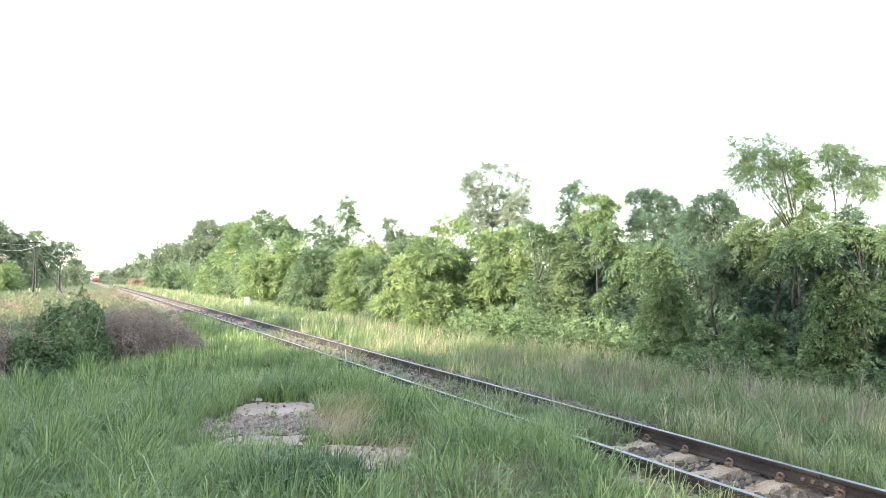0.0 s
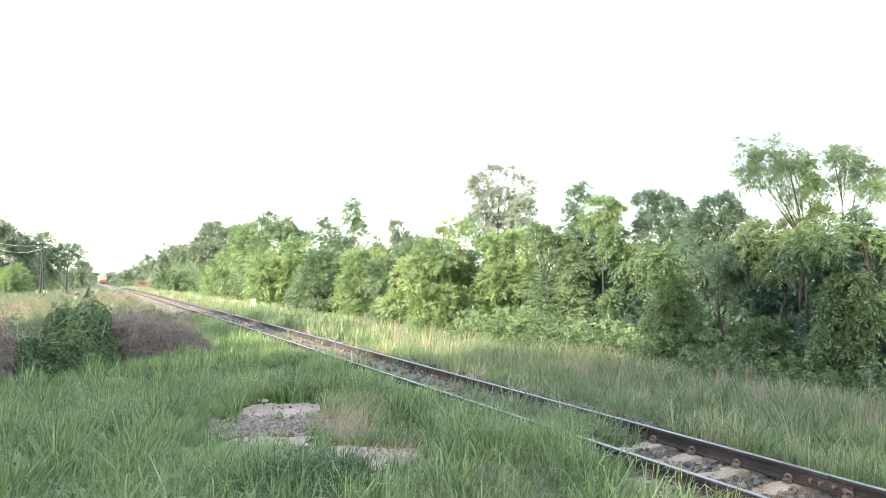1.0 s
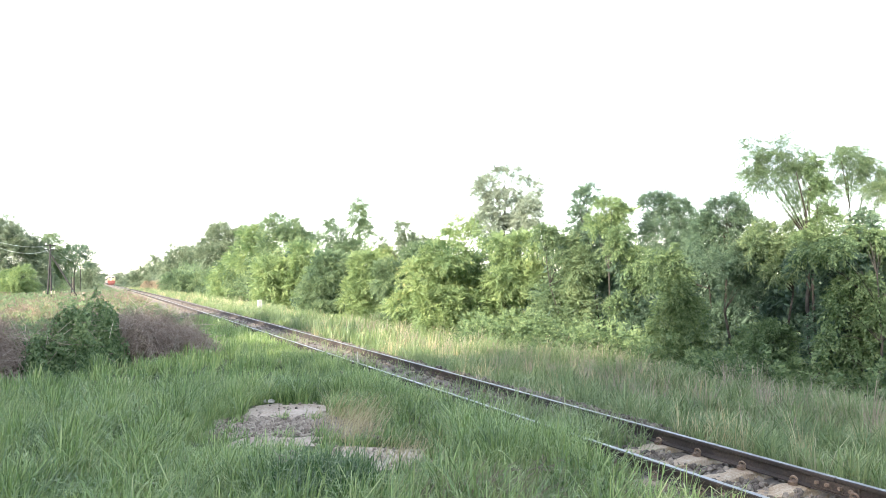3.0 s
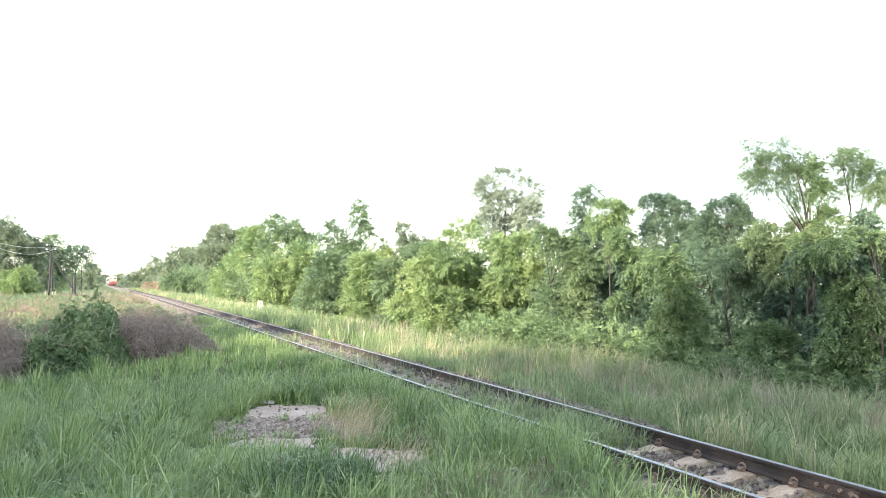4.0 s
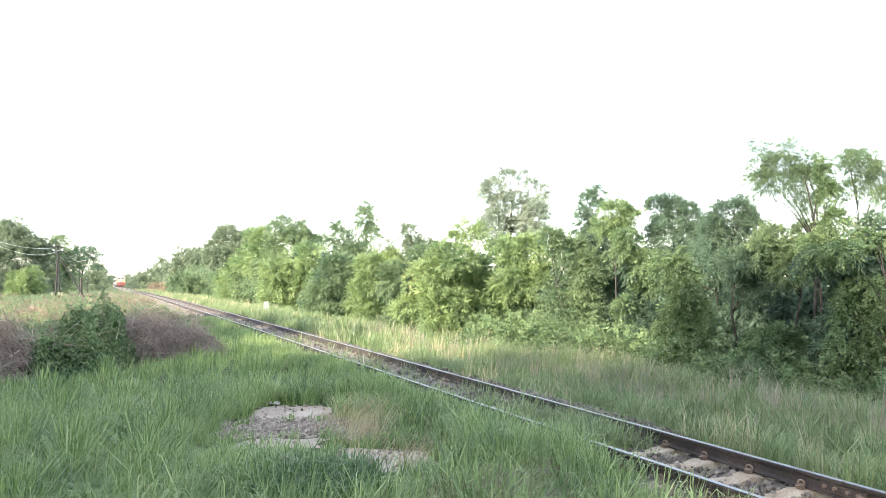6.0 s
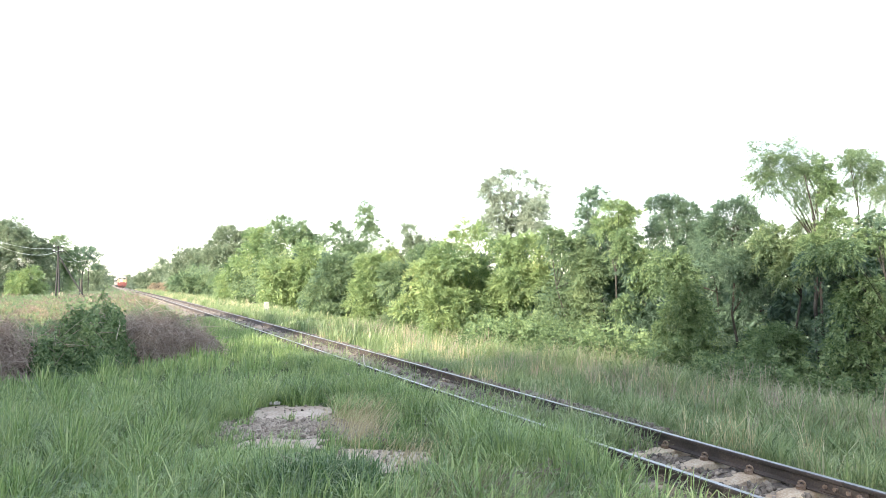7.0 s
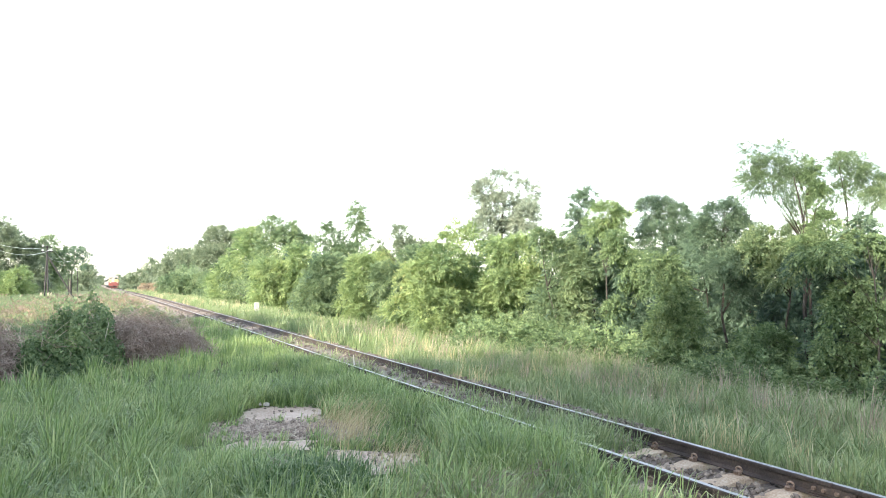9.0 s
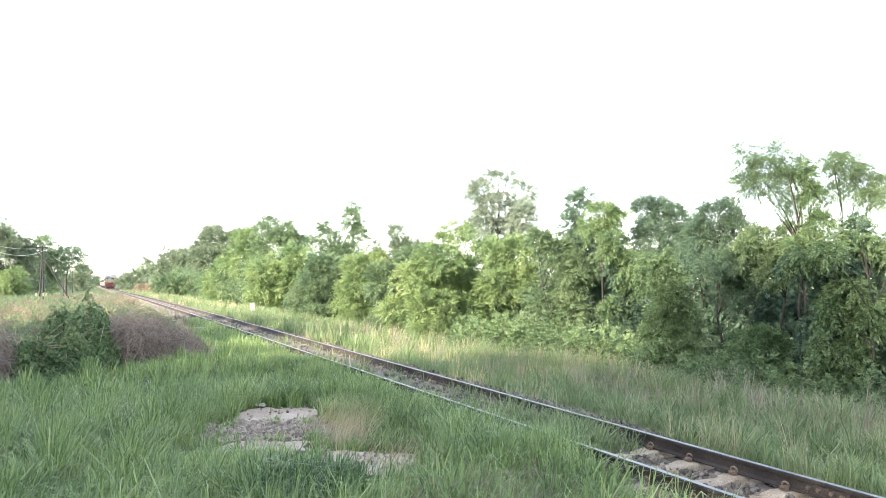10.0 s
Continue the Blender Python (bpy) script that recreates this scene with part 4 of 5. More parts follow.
def left_side():
    rng = np.random.default_rng(41)
    for x, y, rx, ry, h in ((-2.2, 18.6, 0.9, 1.1, 1.3), (-1.75, 19.2, 0.6, 0.9, 1.2), (-3.2, 20.0, 1.2, 1.2, 1.45), (0.75, 20.3, 0.85, 1.0, 1.2), (1.45, 20.9, 0.85, 1.0, 1.05), (2.15, 21.6, 0.7, 0.9, 0.75), (0.55, 21.8, 1.0, 1.1, 1.25), (1.3, 22.6, 1.1, 1.0, 1.1), (-3.4, 25, 1.8, 1.6, 1.2), (-0.2, 27.5, 1.2, 1.4, 1.1)):
        bramble(x, y, rx, ry, h, False, rng)
    for x, y, rx, ry, h in ((-0.35, 18.9, 0.75, 0.9, 1.05), (-1.0, 18.7, 0.55, 0.7, 0.9), (0.15, 19.7, 0.6, 0.9, 1.35), (-0.6, 20.1, 0.7, 0.8, 1.4), (-0.1, 20.9, 0.8, 0.8, 1.6)):
        bramble(x, y, rx, ry, h, True, rng)
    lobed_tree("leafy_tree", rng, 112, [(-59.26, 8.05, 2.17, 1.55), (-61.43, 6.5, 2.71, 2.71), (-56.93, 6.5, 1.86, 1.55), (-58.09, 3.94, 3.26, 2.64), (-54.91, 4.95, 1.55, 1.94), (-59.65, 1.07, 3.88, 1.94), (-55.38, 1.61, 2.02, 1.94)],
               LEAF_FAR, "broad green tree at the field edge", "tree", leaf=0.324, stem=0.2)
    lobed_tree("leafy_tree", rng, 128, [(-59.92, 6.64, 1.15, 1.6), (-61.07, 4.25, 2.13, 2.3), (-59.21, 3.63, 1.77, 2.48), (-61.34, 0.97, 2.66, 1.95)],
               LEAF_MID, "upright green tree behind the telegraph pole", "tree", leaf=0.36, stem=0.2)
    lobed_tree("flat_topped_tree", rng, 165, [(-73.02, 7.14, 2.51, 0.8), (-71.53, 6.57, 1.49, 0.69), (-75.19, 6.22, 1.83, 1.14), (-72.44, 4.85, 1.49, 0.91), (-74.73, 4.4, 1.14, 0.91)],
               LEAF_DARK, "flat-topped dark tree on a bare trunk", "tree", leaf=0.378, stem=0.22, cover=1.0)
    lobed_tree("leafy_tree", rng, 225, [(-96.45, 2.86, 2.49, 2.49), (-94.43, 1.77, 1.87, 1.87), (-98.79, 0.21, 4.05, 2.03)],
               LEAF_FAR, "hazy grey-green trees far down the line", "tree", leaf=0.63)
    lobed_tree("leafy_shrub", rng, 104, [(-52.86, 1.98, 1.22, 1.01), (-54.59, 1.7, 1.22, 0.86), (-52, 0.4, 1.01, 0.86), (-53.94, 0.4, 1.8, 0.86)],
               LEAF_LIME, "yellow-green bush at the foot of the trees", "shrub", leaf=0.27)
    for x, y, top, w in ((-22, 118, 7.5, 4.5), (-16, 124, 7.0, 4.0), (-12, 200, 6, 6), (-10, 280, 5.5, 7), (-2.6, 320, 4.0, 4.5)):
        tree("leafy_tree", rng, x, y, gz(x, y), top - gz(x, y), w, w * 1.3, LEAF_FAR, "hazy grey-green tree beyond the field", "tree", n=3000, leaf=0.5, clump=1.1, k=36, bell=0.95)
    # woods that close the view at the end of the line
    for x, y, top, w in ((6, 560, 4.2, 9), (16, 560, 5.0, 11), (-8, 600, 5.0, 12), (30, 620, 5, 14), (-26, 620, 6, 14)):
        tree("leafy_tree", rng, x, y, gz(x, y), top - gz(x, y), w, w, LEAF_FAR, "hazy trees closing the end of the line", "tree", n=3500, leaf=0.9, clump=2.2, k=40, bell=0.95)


def field_scrub():
    """Low rough scrub, brown and green, over the field between the mounds and the poles."""
    rng = np.random.default_rng(47)
    for name, n, mat, label, leaf, tall in (("brown_scrub", 260, LEAF_DEAD, "low brown withered scrub in the rough field", 0.07, 0.6),
                                            ("green_scrub", 420, LEAF_MID, "low green scrub in the rough field", 0.075, 0.65),
                                            ("russet_scrub", 50, LEAF_RUST, "russet weeds in the rough field", 0.07, 0.5)):
        y = 24 + 96 * rng.random(n) ** 1.2
        x = np.interp(y, [24, 40, 70, 120], [-3.6, -5, -8, -11]) + rng.random(n) * np.interp(y, [24, 40, 70, 120], [5.6, 7.6, 11.0, 14.5])
        ok = fbm(x, y, 9, 61 + len(name)) > 0.42
        x, y = x[ok], y[ok]
        k = len(x)
        w = rng.uniform(0.35, 0.8, k) * (1 + y / 120)
        h = rng.uniform(0.4, 1.0, k) * tall
        c = np.stack([x, y, ground_z(x, y)], 1)
        pos, out = clumps_surface(rng, c, np.stack([w, w * 1.2, h], 1), 44 * k, 0.7)
        up = pos[:, 2] > ground_z(pos[:, 0], pos[:, 1])
        pos, out = pos[up], out[up]
        tagged(new(name, spray_mesh(name, rng, pos, out, leaf, 0.35, 5, mat, 0.3, 0.8 + pos[:, 1] / 80)), label, "scrub", kind="stuff")


def shade_trees():
    """Unseen big trees added beside and behind the camera's stand, sized so their long morning shade lies over the
    foreground.
    """
    rng = np.random.default_rng(61)
    for x, y, top, w in ((-17, -22, 18, 5.4), (-17, -14, 19, 5.6), (-17, -6, 19, 5.6), (-19.5, -2, 18, 5), (-17, 1, 18, 5), (-17.5, 7, 14, 4.2), (-17.5, 13.5, 10.6, 3.5), (-17.5, 20, 13.2, 3.9), (-17.5, 26.5, 13.2, 3.8), (-17.5, 33, 12.4, 3.6)):
        tree("broad_tree", rng, x, y, gz(x, y), top - gz(x, y), w, w, LEAF_MID, "unseen tall tree added to shade the grass by the line", "tree", n=4500, leaf=0.95, low=0.0, clump=1.4, k=90, stem=0.3, bell=0.95)


trackside_trees()
vine_thicket()
left_side()
field_scrub()
shade_trees()


# ---- grass ----
def scatter(rng, n, x0, x1, y0, y1):
    return rng.uniform(x0, x1, n), rng.uniform(y0, y1, n)


def in_view(x, y, margin=1.0):
    """The wedge of land that lies before the camera's stand."""
    a = np.degrees(np.arctan2(x, y))
    return (a > -8 - 20 * margin / np.maximum(y, 1)) & (a < 55)


def grass():
    rng = np.random.default_rng(51)

    def field(name, n, area, tall, wide, mat, label, keep, lean=0.6, per=16, reach=0.05):
        """Grass in tufts: each a handful of blades that fan out from one root."""
        m = n // per
        x, y = scatter(rng, m, *area)
        ok = in_view(x, y) & (rng.random(m) < keep(x, y))
        x, y = x[ok], y[ok]
        tuft = tall(x, y) * np.exp(np.clip(rng.normal(0, 0.22, len(x)), -0.5, 0.35))
        x, y, tuft = np.repeat(x, per), np.repeat(y, per), np.repeat(tuft, per)
        dx, dy = rng.normal(0, reach, len(x)), rng.normal(0, reach, len(x))
        x, y = x + dx, y + dy
        p = np.stack([x, y, ground_z(x, y) - 0.02], 1)
        a = np.arctan2(dy, dx) + rng.normal(0, 0.5, len(x))
        tagged(new(name, blades_mesh(name, rng, p, tuft * rng.uniform(0.5, 1.2, len(x)), wide, mat, lean, (0.1, 0.02), a)), label, "grass", kind="stuff")

    def near_keep(x, y):
        edge = smooth((TRACK_X - 0.70 - x) / 0.35)
        return edge * (1 - dirt_mask(x, y)) * (0.25 + 0.75 * smooth((fbm(x, y, 0.55, 5) - 0.3) / 0.4))

    def near_tall(x, y):
        u, v = across(x, y)
        low = smooth((u + 3.2) / 0.4) * smooth((0.3 - u) / 0.6) * smooth((v - 8.2 + 1.1 * smooth((u + 1.1) / 0.2)) / 0.4) * smooth((12.0 - v) / 0.5)
        return (0.20 + 0.30 * fbm(x, y, 1.1, 6)) * (1 - 0.6 * low)

    field("grass", 130000, (-3.5, 5.0, 4.6, 14), near_tall, 0.0122, GRASS_FRESH, "tall fresh green grass beside the track", near_keep, 0.65)
    field("grass", 66000, (-6, 5.0, 14, 34), lambda x, y: near_tall(x, y) * 0.9, 0.022, GRASS_FRESH, "fresh green grass along the track", near_keep, 0.5)

    def straw(name, n, box, tall, mat, label, lean=0.5, wide=0.007, wind=(0.5, -0.2)):
        """A tuft of dry blades in a patch given sideways and forwards of the camera's stand."""
        u, v = rng.normal((box[0] + box[1]) / 2, (box[1] - box[0]) / 3, n), rng.normal((box[2] + box[3]) / 2, (box[3] - box[2]) / 3, n)
        x, y = 0.9227 * u + 0.3854 * v, -0.3854 * u + 0.9227 * v
        p = np.stack([x, y, ground_z(x, y) - 0.02], 1)
        tagged(new(name, blades_mesh(name, rng, p, tall * rng.uniform(0.4, 1.15, n), wide, mat, lean, wind)), label, "grass tuft", kind="stuff")

    straw("straw_tuft", 300, (-1.5, -0.85, 10.2, 12.0), 0.46, GRASS_DRY, "tuft of dry straw-coloured grass leaning over bare ground", 0.6)
    straw("straw_tuft", 150, (-1.3, -0.8, 9.4, 10.6), 0.42, GRASS_DRY, "tuft of dry straw-coloured grass leaning over bare ground", 0.7)
    straw("straw_tuft", 160, (-0.7, 0.0, 8.3, 9.6), 0.35, GRASS_DRY, "thin dry grass beside the bare strip")
    straw("reddish_tuft", 600, (-0.1, 0.9, 6.4, 7.3), 0.42, GRASS_RED, "low reddish withered grass")
    straw("reddish_tuft", 320, (1.2, 2.0, 6.3, 7.2), 0.4, GRASS_RED, "low reddish withered grass")
    straw("green_tuft", 2500, (-1.5, -0.7, 6.9, 7.9), 0.42, GRASS_DEEP, "dense tall tuft of dark green grass", 0.5, 0.012, (0.05, 0.0))
    straw("green_tuft", 900, (0.95, 1.45, 7.9, 8.8), 0.52, GRASS_FRESH, "dense tall tuft of green grass near the rail", 0.5, 0.012, (0.05, 0.0))
    straw("green_tuft", 2400, (0.35, 1.35, 8.1, 9.5), 0.50, GRASS_FRESH, "broad tall tuft of green grass near the rail", 0.5, 0.012, (0.05, 0.0))
    straw("green_tuft", 1500, (-0.5, 0.7, 10.6, 12.6), 0.36, GRASS_FRESH, "tuft of green grass near the rail", 0.5, 0.012, (0.05, 0.0))
    seed_keep = lambda x, y: smooth((fbm(x, y, 2.0, 33) - 0.5) / 0.15) * smooth((x - 7.6) / 1.5)
    field("seed_grass", 16000, (7.2, 12.2, 6, 34), lambda x, y: 0.45 + 0.3 * fbm(x, y, 1.8, 34), 0.0075, GRASS_SEED, "pinkish-brown seeding grass standing in the verge", seed_keep, 0.3)
    rail_keep = lambda x, y: smooth((TRACK_X - 0.60 - x) / 0.12) * (0.35 + 0.65 * smooth((fbm(x, y, 1.6, 23) - 0.35) / 0.25))
    field("grass", 26000, (4.0, 4.9, 6.6, 19), lambda x, y: 0.22 + 0.16 * fbm(x, y, 1.2, 24), 0.011, GRASS_FRESH, "fresh green grass crowding the rail", rail_keep, 0.5)
    field("grass", 16000, (3.9, 4.85, 18, 40), lambda x, y: 0.22 + 0.14 * fbm(x, y, 1.4, 25), 0.018, GRASS_FRESH, "fresh green grass crowding the rail", rail_keep, 0.5)
    between = lambda x, y: smooth((0.45 - np.abs(x - TRACK_X)) / 0.1) * smooth((y - 7.6) / 0.5) * (0.04 + 0.96 * smooth((10.6 - y) / 1.2))
    field("track_grass", 44000, (4.9, 6.1, 7.4, 26), lambda x, y: 0.24 + 0.18 * fbm(x, y, 0.7, 22), 0.010, GRASS_VERGE, "weeds growing between the rails", between)
    field("grass", 42000, (-14, 4.4, 27, 110), lambda x, y: 0.16 + 0.2 * fbm(x, y, 3, 7), 0.024, GRASS_FIELD, "yellowing rough grass in the open field", lambda x, y: 0.6 + 0.4 * fbm(x, y, 6, 9))
    weed_keep = lambda x, y: smooth((fbm(x, y, 7, 19) - 0.42) / 0.12)
    field("brown_weeds", 9000, (-9, 4.0, 24, 120), lambda x, y: 0.4 + 0.35 * fbm(x, y, 2.2, 18), 0.018, GRASS_RED, "brown withered weeds in the rough field", weed_keep, 0.5)
    right_keep = lambda x, y: smooth((x - TRACK_X - 0.85) / 0.6) * smooth((12.9 - x) / 1.0) * (0.5 + 0.5 * fbm(x, y, 1.4, 11))
    field("verge_grass", 84000, (6.1, 12.9, 4.2, 22), lambda x, y: 0.16 + 0.28 * fbm(x, y, 1.3, 12) + 0.12 * smooth((x - 8.5) / 2), 0.0115, GRASS_VERGE, "rough verge grass with dry straw stems", right_keep, 0.8)
    field("verge_grass", 34000, (6.1, 11.6, 22, 60), lambda x, y: 0.30 + 0.28 * fbm(x, y, 2.2, 13), 0.022, GRASS_VERGE, "rough verge grass along the ballast", right_keep)
    dry_keep = lambda x, y: right_keep(x, y) * smooth((fbm(x, y, 2.6, 15) - 0.45) / 0.2)
    field("dry_verge_grass", 9000, (6.2, 12, 4.2, 30), lambda x, y: 0.35 + 0.25 * fbm(x, y, 1.8, 16), 0.007, GRASS_DRY, "straw-coloured seed stems in the verge grass", dry_keep, 0.35)
    field("dry_verge_grass", 11000, (6.7, 11.2, 34, 210), lambda x, y: 0.35 + 0.25 * fbm(x, y, 3, 17), 0.022, GRASS_DRY, "bleached straw grass along the sunlit verge", lambda x, y: right_keep(x, y) * smooth((y - 34) / 14), 0.5)
    field("verge_grass", 16000, (6.6, 11.6, 60, 200), lambda x, y: 0.40 + 0.25 * fbm(x, y, 4, 14), 0.032, GRASS_VERGE, "pale verge grass far along the track", right_keep)


grass()


def dry_branch(u, v, rng):
    """A fallen dead twig lying in the grass."""
    x, y = 0.9227 * u + 0.3854 * v, -0.3854 * u + 0.9227 * v
    z = gz(x, y)
    main = np.array([(0, 0, 0.02), (0.12, 0.02, 0.16), (0.26, 0.03, 0.25), (0.42, 0.05, 0.30)])
    tubes = [tube(main, [0.008, 0.007, 0.005, 0.003], 5)]
    for k in range(7):
        b = main[1] + (main[3] - main[1]) * rng.random()
        tubes.append(tube([b, b + rng.normal(0, 0.05, 3) + [0.05, 0, 0.04], b + rng.normal(0, 0.08, 3) + [0.12, 0, 0.05]], [0.005, 0.004, 0.002], 4))
    ob = tagged(new("dry_branch", tubes_mesh("dry_branch", tubes, TWIG)), "pale dead twig lying in the green grass", "branch")
    ob.matrix_basis = pose(x, y, z, 0, 0, rng.uniform(-60, 20))


for uu, vv in ((0.55, 7.6), (0.75, 7.9), (-1.75, 8.0), (0.2, 7.3)):
    dry_branch(uu, vv, np.random.default_rng(int(uu * 100 + 900)))


# ---- train ----
def paint(name, colour, rough=0.45, metal=0.0):
    c = np.array(colour)
    return rough_material(name, [(0.1, tuple(c * 0.75)), (0.6, tuple(c)), (0.95, tuple(np.minimum(c * 1.15, 0.95)))], 1.2, 20, rough, metal, bump=0.05)


# body colours are muted: the distance haze is put into the paint
P_RED, P_YELLOW, P_ORANGE = paint("red_paint", (0.25, 0.085, 0.075)), paint("yellow_paint", (0.50, 0.39, 0.19)), paint("orange_paint", (0.36, 0.27, 0.22))
P_CREAM = paint("cream_paint", (0.46, 0.43, 0.37))
P_SILVER, P_ROOF, P_DARK = paint("silver_side", (0.24, 0.235, 0.24), 0.4, 0.3), paint("grey_roof", (0.36, 0.36, 0.37), 0.6), paint("dark_iron", (0.05, 0.05, 0.055), 0.6)
P_GLASS = paint("dark_glass", (0.06, 0.07, 0.075), 0.08)
P_LAMP = paint("lamp_glass", (0.8, 0.8, 0.75), 0.2)


def body_mesh(name, length, width, low, high, roof, mat, y0=0.0):
    """A carriage body with rounded roof edges, front at y0, running back towards positive y."""
    prof = [(-width / 2, low), (-width / 2, high - roof), (-width * 0.44, high - roof * 0.35), (-width * 0.28, high - roof * 0.08), (0, high)]
    prof = prof + [(-a, b) for a, b in reversed(prof[:-1])]
    bm = bmesh.new()
    rings = [[bm.verts.new((a, y, b)) for a, b in prof] for y in (y0, y0 + length)]
    n = len(prof)
    for i in range(n):
        j = (i + 1) % n
        bm.faces.new((rings[0][i], rings[0][j], rings[1][j], rings[1][i]))
    bm.faces.new(rings[0][::-1])
    bm.faces.new(rings[1])
    return bm_mesh(name, bm, mat)


def bogie(parent, y):
    b = part("bogie", box_mesh("bogie", 1.9, 3.0, 0.45, P_DARK, (0, y, 0.55), 0.05), parent, "dark iron bogie frame")
    for dy in (-0.95, 0.95):
        for s in (-0.5325, 0.5325):
            bm = bmesh.new()
            bmesh.ops.create_cone(bm, cap_ends=True, segments=20, radius1=0.44, radius2=0.42, depth=0.12, matrix=Matrix.Translation((s, y + dy, 0.43)) @ Matrix.Rotation(radians(90), 4, "Y"))
            part("wheel", bm_mesh("wheel", bm, P_DARK), b)


def locomotive():
    loco = tagged(new("locomotive"), "diesel locomotive with yellow and red front and pale roof", "locomotive")
    part("body", body_mesh("body", 14.5, 2.75, 2.05, 3.75, 0.45, P_ORANGE, 0.25), loco)
    part("lower_body", box_mesh("lower_body", 2.76, 14.5, 1.1, P_RED, (0, 7.5, 1.5), 0.05), loco, "red lower body side")
    part("roof", body_mesh("roof", 14.3, 2.45, 3.55, 3.88, 0.2, P_ROOF, 0.4), loco, "pale grey roof")
    part("front_panel", box_mesh("front_panel", 2.6, 0.22, 0.75, P_YELLOW, (0, 0.2, 2.3), 0.05), loco, "yellow nose panel")
    part("centre_door", box_mesh("centre_door", 0.8, 0.06, 1.3, P_CREAM, (-0.25, 0.07, 2.35), 0.03), loco, "cream nose door")
    part("nose_band", box_mesh("nose_band", 2.76, 0.3, 0.8, P_RED, (0, 0.18, 1.5), 0.06), loco, "red nose band")
    part("brow", box_mesh("brow", 2.3, 0.2, 0.3, P_ROOF, (0, 0.22, 3.5), 0.06), loco, "pale brow over the windscreens")
    for s in (-0.62, 0.62):
        w = part("windscreen", box_mesh("windscreen", 1.1, 0.08, 0.72, P_CREAM, (s, 0.22, 3.0), 0.03), loco, "cream-framed cab windscreen")
        part("pane", box_mesh("pane", 0.80, 0.03, 0.46, P_GLASS, (s, 0.17, 3.0), 0.01), w, "dark glass")
    part("buffer_beam", box_mesh("buffer_beam", 2.6, 0.25, 0.45, P_RED, (0, 0.05, 0.92), 0.04), loco, "red buffer beam")
    part("coupler", box_mesh("coupler", 0.28, 0.5, 0.26, P_DARK, (0, -0.2, 0.85), 0.05), loco, "black coupler")
    bm = bmesh.new()
    for i in range(7):
        box_bm(bm, 0.09, 0.08, 0.5, (-1.05 + i * 0.35, -0.02, 0.45), 0.01)
    box_bm(bm, 2.3, 0.1, 0.1, (0, -0.02, 0.22), 0.02)
    part("cowcatcher", bm_mesh("cowcatcher", bm, P_RED), loco, "red slatted rail guard")
    for x, z in ((-0.95, 1.75), (0.95, 1.75), (-0.14, 3.55), (0.14, 3.55)):
        bm = bmesh.new()
        bmesh.ops.create_cone(bm, cap_ends=True, segments=14, radius1=0.13, radius2=0.11, depth=0.1, matrix=Matrix.Translation((x, 0.04 if z < 3 else 0.12, z)) @ Matrix.Rotation(radians(90), 4, "X"))
        part("headlight", bm_mesh("headlight", bm, P_LAMP), loco, "round headlight")
    for s in (-1, 1):
        for i in range(5):
            part("side_grille", box_mesh("side_grille", 0.04, 1.4, 0.6, P_DARK, (s * 1.385, 3.6 + i * 2.2, 2.7), 0.01), loco)
        part("cab_window", box_mesh("cab_window", 0.04, 0.8, 0.6, P_GLASS, (s * 1.385, 1.5, 2.95), 0.01), loco)
        part("side_stripe", box_mesh("side_stripe", 0.03, 14.0, 0.22, P_YELLOW, (s * 1.39, 7.5, 2.15), 0.005), loco, "yellow side stripe")
    part("underframe", box_mesh("underframe", 2.3, 13.5, 0.35, P_DARK, (0, 7.5, 0.95), 0.03), loco)
    for y in (3.2, 11.6):
        bogie(loco, y)
    return loco


def coach():
    c = tagged(new("passenger_coach"), "silver-grey passenger coach with pale roof behind the locomotive", "railway coach", "train coaches")
    part("body", body_mesh("body", 19.6, 2.7, 0.95, 3.6, 0.4, P_SILVER), c)
    part("roof", body_mesh("roof", 19.5, 2.5, 3.4, 3.74, 0.22, P_ROOF, 0.05), c, "pale roof")
    for s in (-1, 1):
        part("stripe", box_mesh("stripe", 0.03, 19.4, 0.45, P_ORANGE, (s * 1.36, 9.8, 1.35), 0.005), c, "dull brown side band")
        for i in range(9):
            w = part("window", box_mesh("window", 0.05, 1.3, 0.8, P_ROOF, (s * 1.36, 2.2 + i * 1.9, 2.45), 0.01), c)
            part("pane", box_mesh("pane", 0.03, 1.1, 0.64, P_GLASS, (s * 1.385, 2.2 + i * 1.9, 2.45), 0.005), w)
        for y in (0.65, 18.95):
            part("door", box_mesh("door", 0.04, 0.75, 1.9, P_DARK, (s * 1.36, y, 2.0), 0.01), c)
    part("gangway", box_mesh("gangway", 1.1, 0.5, 2.0, P_DARK, (0, -0.2, 2.1), 0.04), c, "dark rubber gangway")
    part("underframe", box_mesh("underframe", 2.2, 19.2, 0.3, P_DARK, (0, 9.8, 0.85), 0.03), c)
    for y in (3.0, 16.6):
        bogie(c, y)
    return c


LOCO = locomotive()
COACHES = [coach()]
for i in range(4):
    COACHES.append(copy_thing(COACHES[0], pose(0, 0, 0)))


def motions():
    # the train comes down the straight at about 55 km/h
    for thing, back in [(LOCO, 0.0)] + [(c, 15.6 + i * 20.4) for i, c in enumerate(COACHES)]:
        rows = []
        for k in range(11):
            y = 400.0 - 15.2 * k + back
            z, z2 = float(grade(y)), float(grade(y + 15))
            rows.append((k, pose(TRACK_X, y, z, math.degrees(math.atan2(z2 - z, 15)), 0, 0)))
        walk(thing, rows)


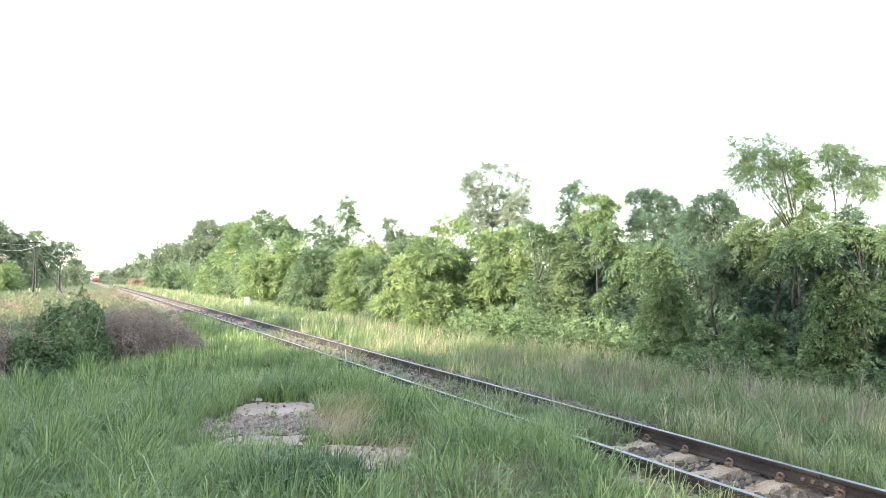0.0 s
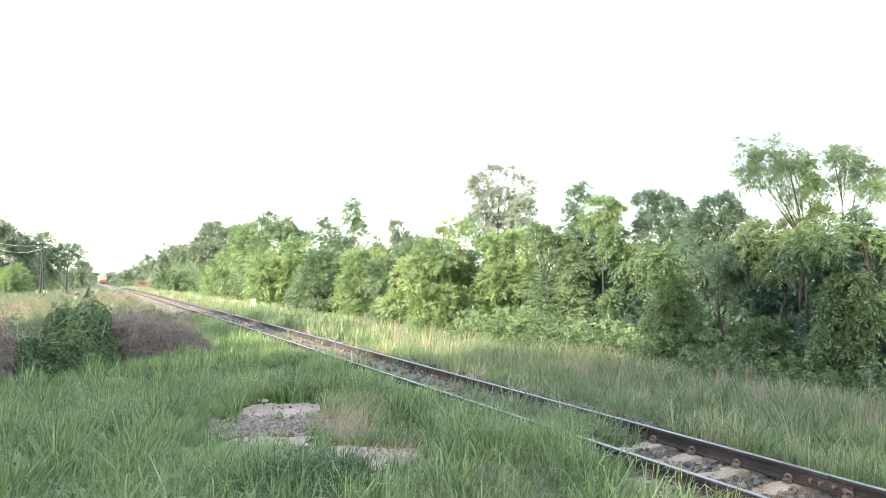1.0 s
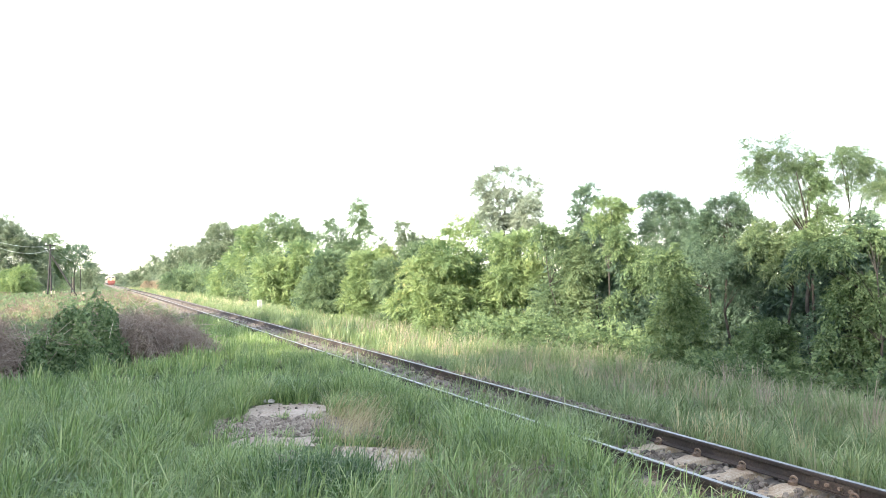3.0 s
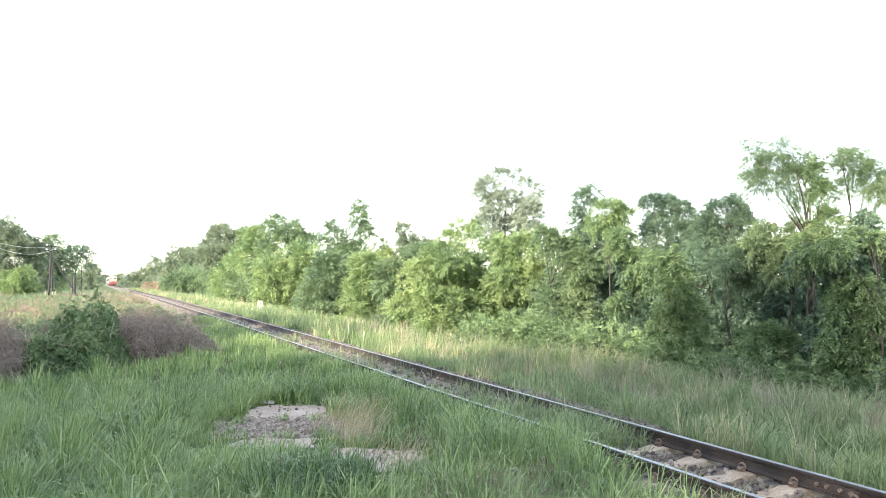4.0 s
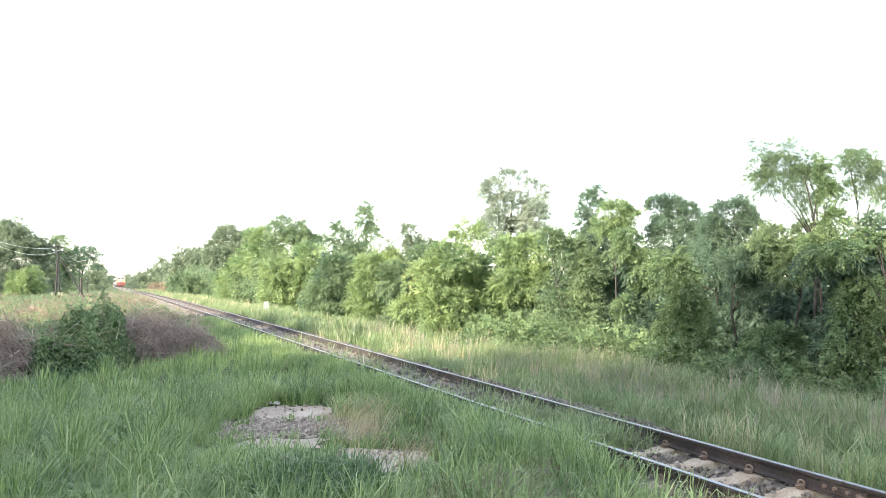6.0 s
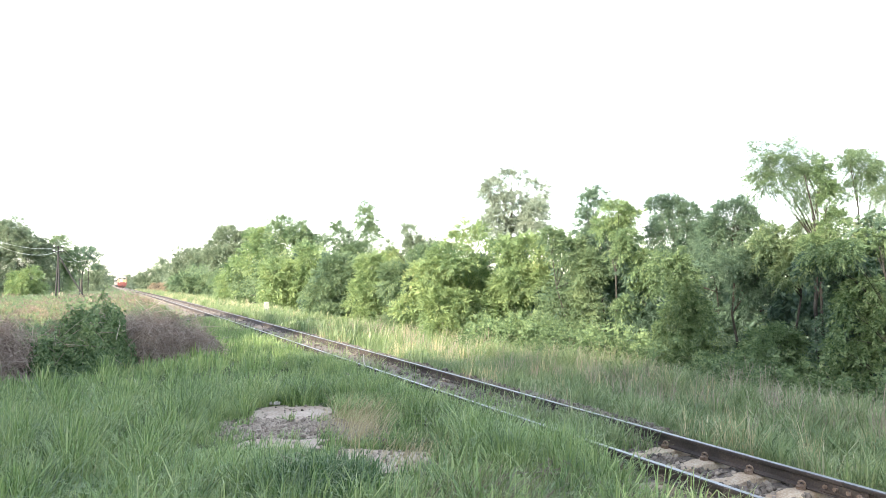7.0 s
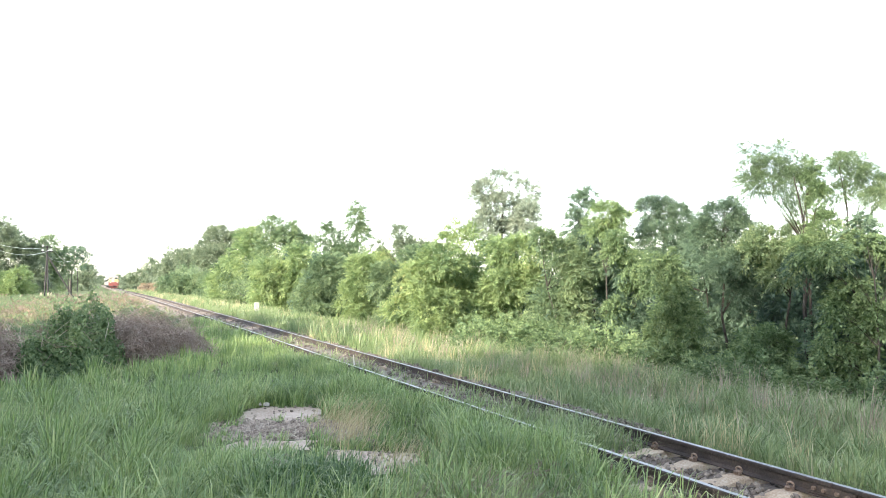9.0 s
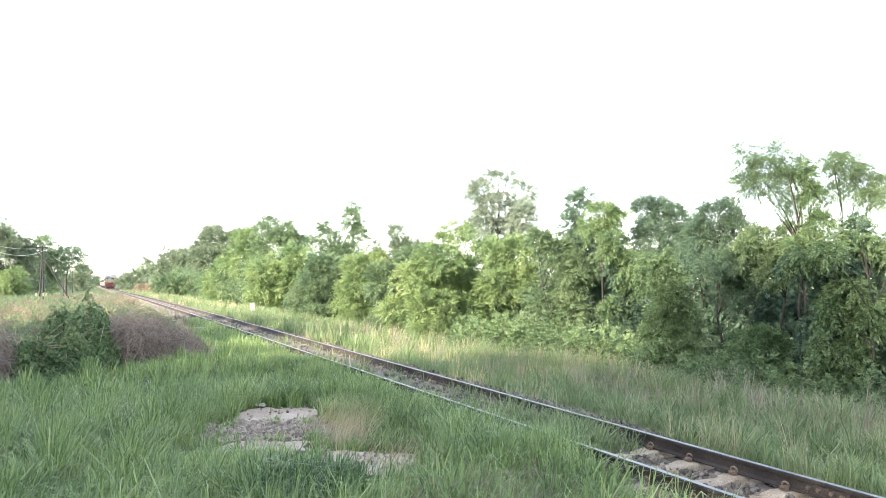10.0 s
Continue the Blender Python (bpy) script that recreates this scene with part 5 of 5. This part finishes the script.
# ---- line-side posts, poles and wires ----
M_POLE = rough_material("pole_steel", [(0.2, (0.025, 0.024, 0.025)), (0.7, (0.055, 0.05, 0.05))], 2, 30, 0.8, 0.2, bump=0.2)
M_INSULATOR = rough_material("porcelain", [(0.2, (0.62, 0.62, 0.60)), (0.8, (0.80, 0.80, 0.78))], 5, 40, 0.3, bump=0.02)


def lathe_mesh(name, prof, mat, sides=10):
    """A turned shape: (radius, height) from the base up."""
    bm = bmesh.new()
    rings = [[bm.verts.new((r * math.cos(2 * math.pi * i / sides), r * math.sin(2 * math.pi * i / sides), z)) for i in range(sides)] for r, z in prof]
    for a, b in zip(rings, rings[1:]):
        for i in range(sides):
            j = (i + 1) % sides
            bm.faces.new((a[i], a[j], b[j], b[i]))
    bm.faces.new(rings[0][::-1])
    bm.faces.new(rings[-1])
    return bm_mesh(name, bm, mat)


INSULATOR = lathe_mesh("insulator", [(0.03, 0), (0.075, 0.03), (0.05, 0.07), (0.085, 0.1), (0.05, 0.16), (0.02, 0.19)], M_INSULATOR)


def telegraph_pole(x, y, height, arms, label, twin=False, stay=False):
    root = tagged(new("telegraph_pole"), label, "telegraph pole", "poles along the line")
    root.location = (x, y, gz(x, y))
    for s in ((-0.13, 0.13) if twin else (0,)):
        p = part("post", lathe_mesh("post", [(0.09, -0.2), (0.08, height * 0.5), (0.07, height)], M_POLE), root, "dark steel post")
        p.matrix_basis = pose(s * 1.5, 0, 0, 0, -2.0 * (s > 0) + 2.0 * (s < 0), 0) if twin else pose(0, 0, 0)
    for k in range(arms):
        z = height - 0.15 - k * 0.5
        arm = part("crossarm", box_mesh("crossarm", 1.2 if twin else 1.9, 0.09, 0.10 if twin else 0.07, M_POLE if twin else M_WHITE, (0, -0.1, z), 0.01), root, "crossarm bolted to the post")
        for sx in (-0.42, 0.42) if y < 120 else ():
            i = part("insulator", INSULATOR, arm, "white porcelain insulator")
            i.location = (sx, -0.1, z + 0.05)
    if twin:
        for zz in (0.6, 1.6):
            part("brace", box_mesh("brace", 0.6, 0.06, 0.08, M_POLE, (0, 0, height * 0.45 + zz), 0.01), root)
        for sx in (-0.5, 0.5, 0.2):
            part("fuse_box", box_mesh("fuse_box", 0.16, 0.16, 0.36, M_SLEEPER, (sx, -0.18, 0.85), 0.03), root, "pale equipment box at the foot of the post")
    if stay:
        part("stay", tubes_mesh("stay", [tube([(0.12, 0, height * 0.80), (3.2, -0.6, -0.3)], [0.075, 0.075], 8)], M_POLE), root, "slanting steel stay")
    return root


def wire(a, b, sag):
    t = np.linspace(0, 1, 24)
    p = np.asarray(a)[None] * (1 - t[:, None]) + np.asarray(b)[None] * t[:, None]
    p[:, 2] -= sag * 4 * t * (1 - t)
    tagged(new("overhead_wire", tubes_mesh("overhead_wire", [tube(p, np.full(24, 0.014), 5)], M_INSULATOR)), "pale sagging wire strung between telegraph poles", "wire", "overhead wires")


telegraph_pole(-4.8, 100, 6.2, 2, "dark twin-post telegraph pole with slanting stay and equipment boxes", True, True)
for x, y in ((-3.9, 150), (-3.4, 200), (-3.0, 255)):
    telegraph_pole(x, y, 5.6, 2, "slim telegraph pole with two pale crossarms")
telegraph_pole(-8.2, 45, 5.8, 1, "telegraph pole with one crossarm beside the field")
wire((-5.5, 99.9, 5.1), (-8.8, 44.9, 5.4), 0.75)
wire((-4.3, 99.9, 5.1), (-7.4, 44.9, 5.0), 1.35)
wire((-5.5, 99.9, 5.1), (-4.6, 149.9, 4.8), 0.7)
wire((-4.3, 99.9, 5.1), (-3.2, 149.9, 4.8), 0.7)


def marker_post(x, y):
    bm = box_bm(bmesh.new(), 0.32, 0.15, 0.75, (0, 0, 0.33), 0.03, 0.9)
    p = tagged(new("marker_post", bm_mesh("marker_post", bm, M_WHITE)), "stubby white-painted concrete marker post in verge grass", "marker post", "marker posts")
    p.matrix_basis = pose(x, y, gz(x, y) + 0.05, 0, 0, 8)


marker_post(9.4, 51.6)
# a thin dead weed stalk standing between the rails
wx, wy = 4.98, 16.2
tagged(new("weed_stalk", tubes_mesh("weed_stalk", [tube([(wx, wy, -0.25), (wx - 0.02, wy, 0.0), (wx - 0.035, wy, 0.22)], [0.012, 0.014, 0.01], 6)], M_WHITE)), "pale dry weed stalk beside the rail", "weed")


motions()
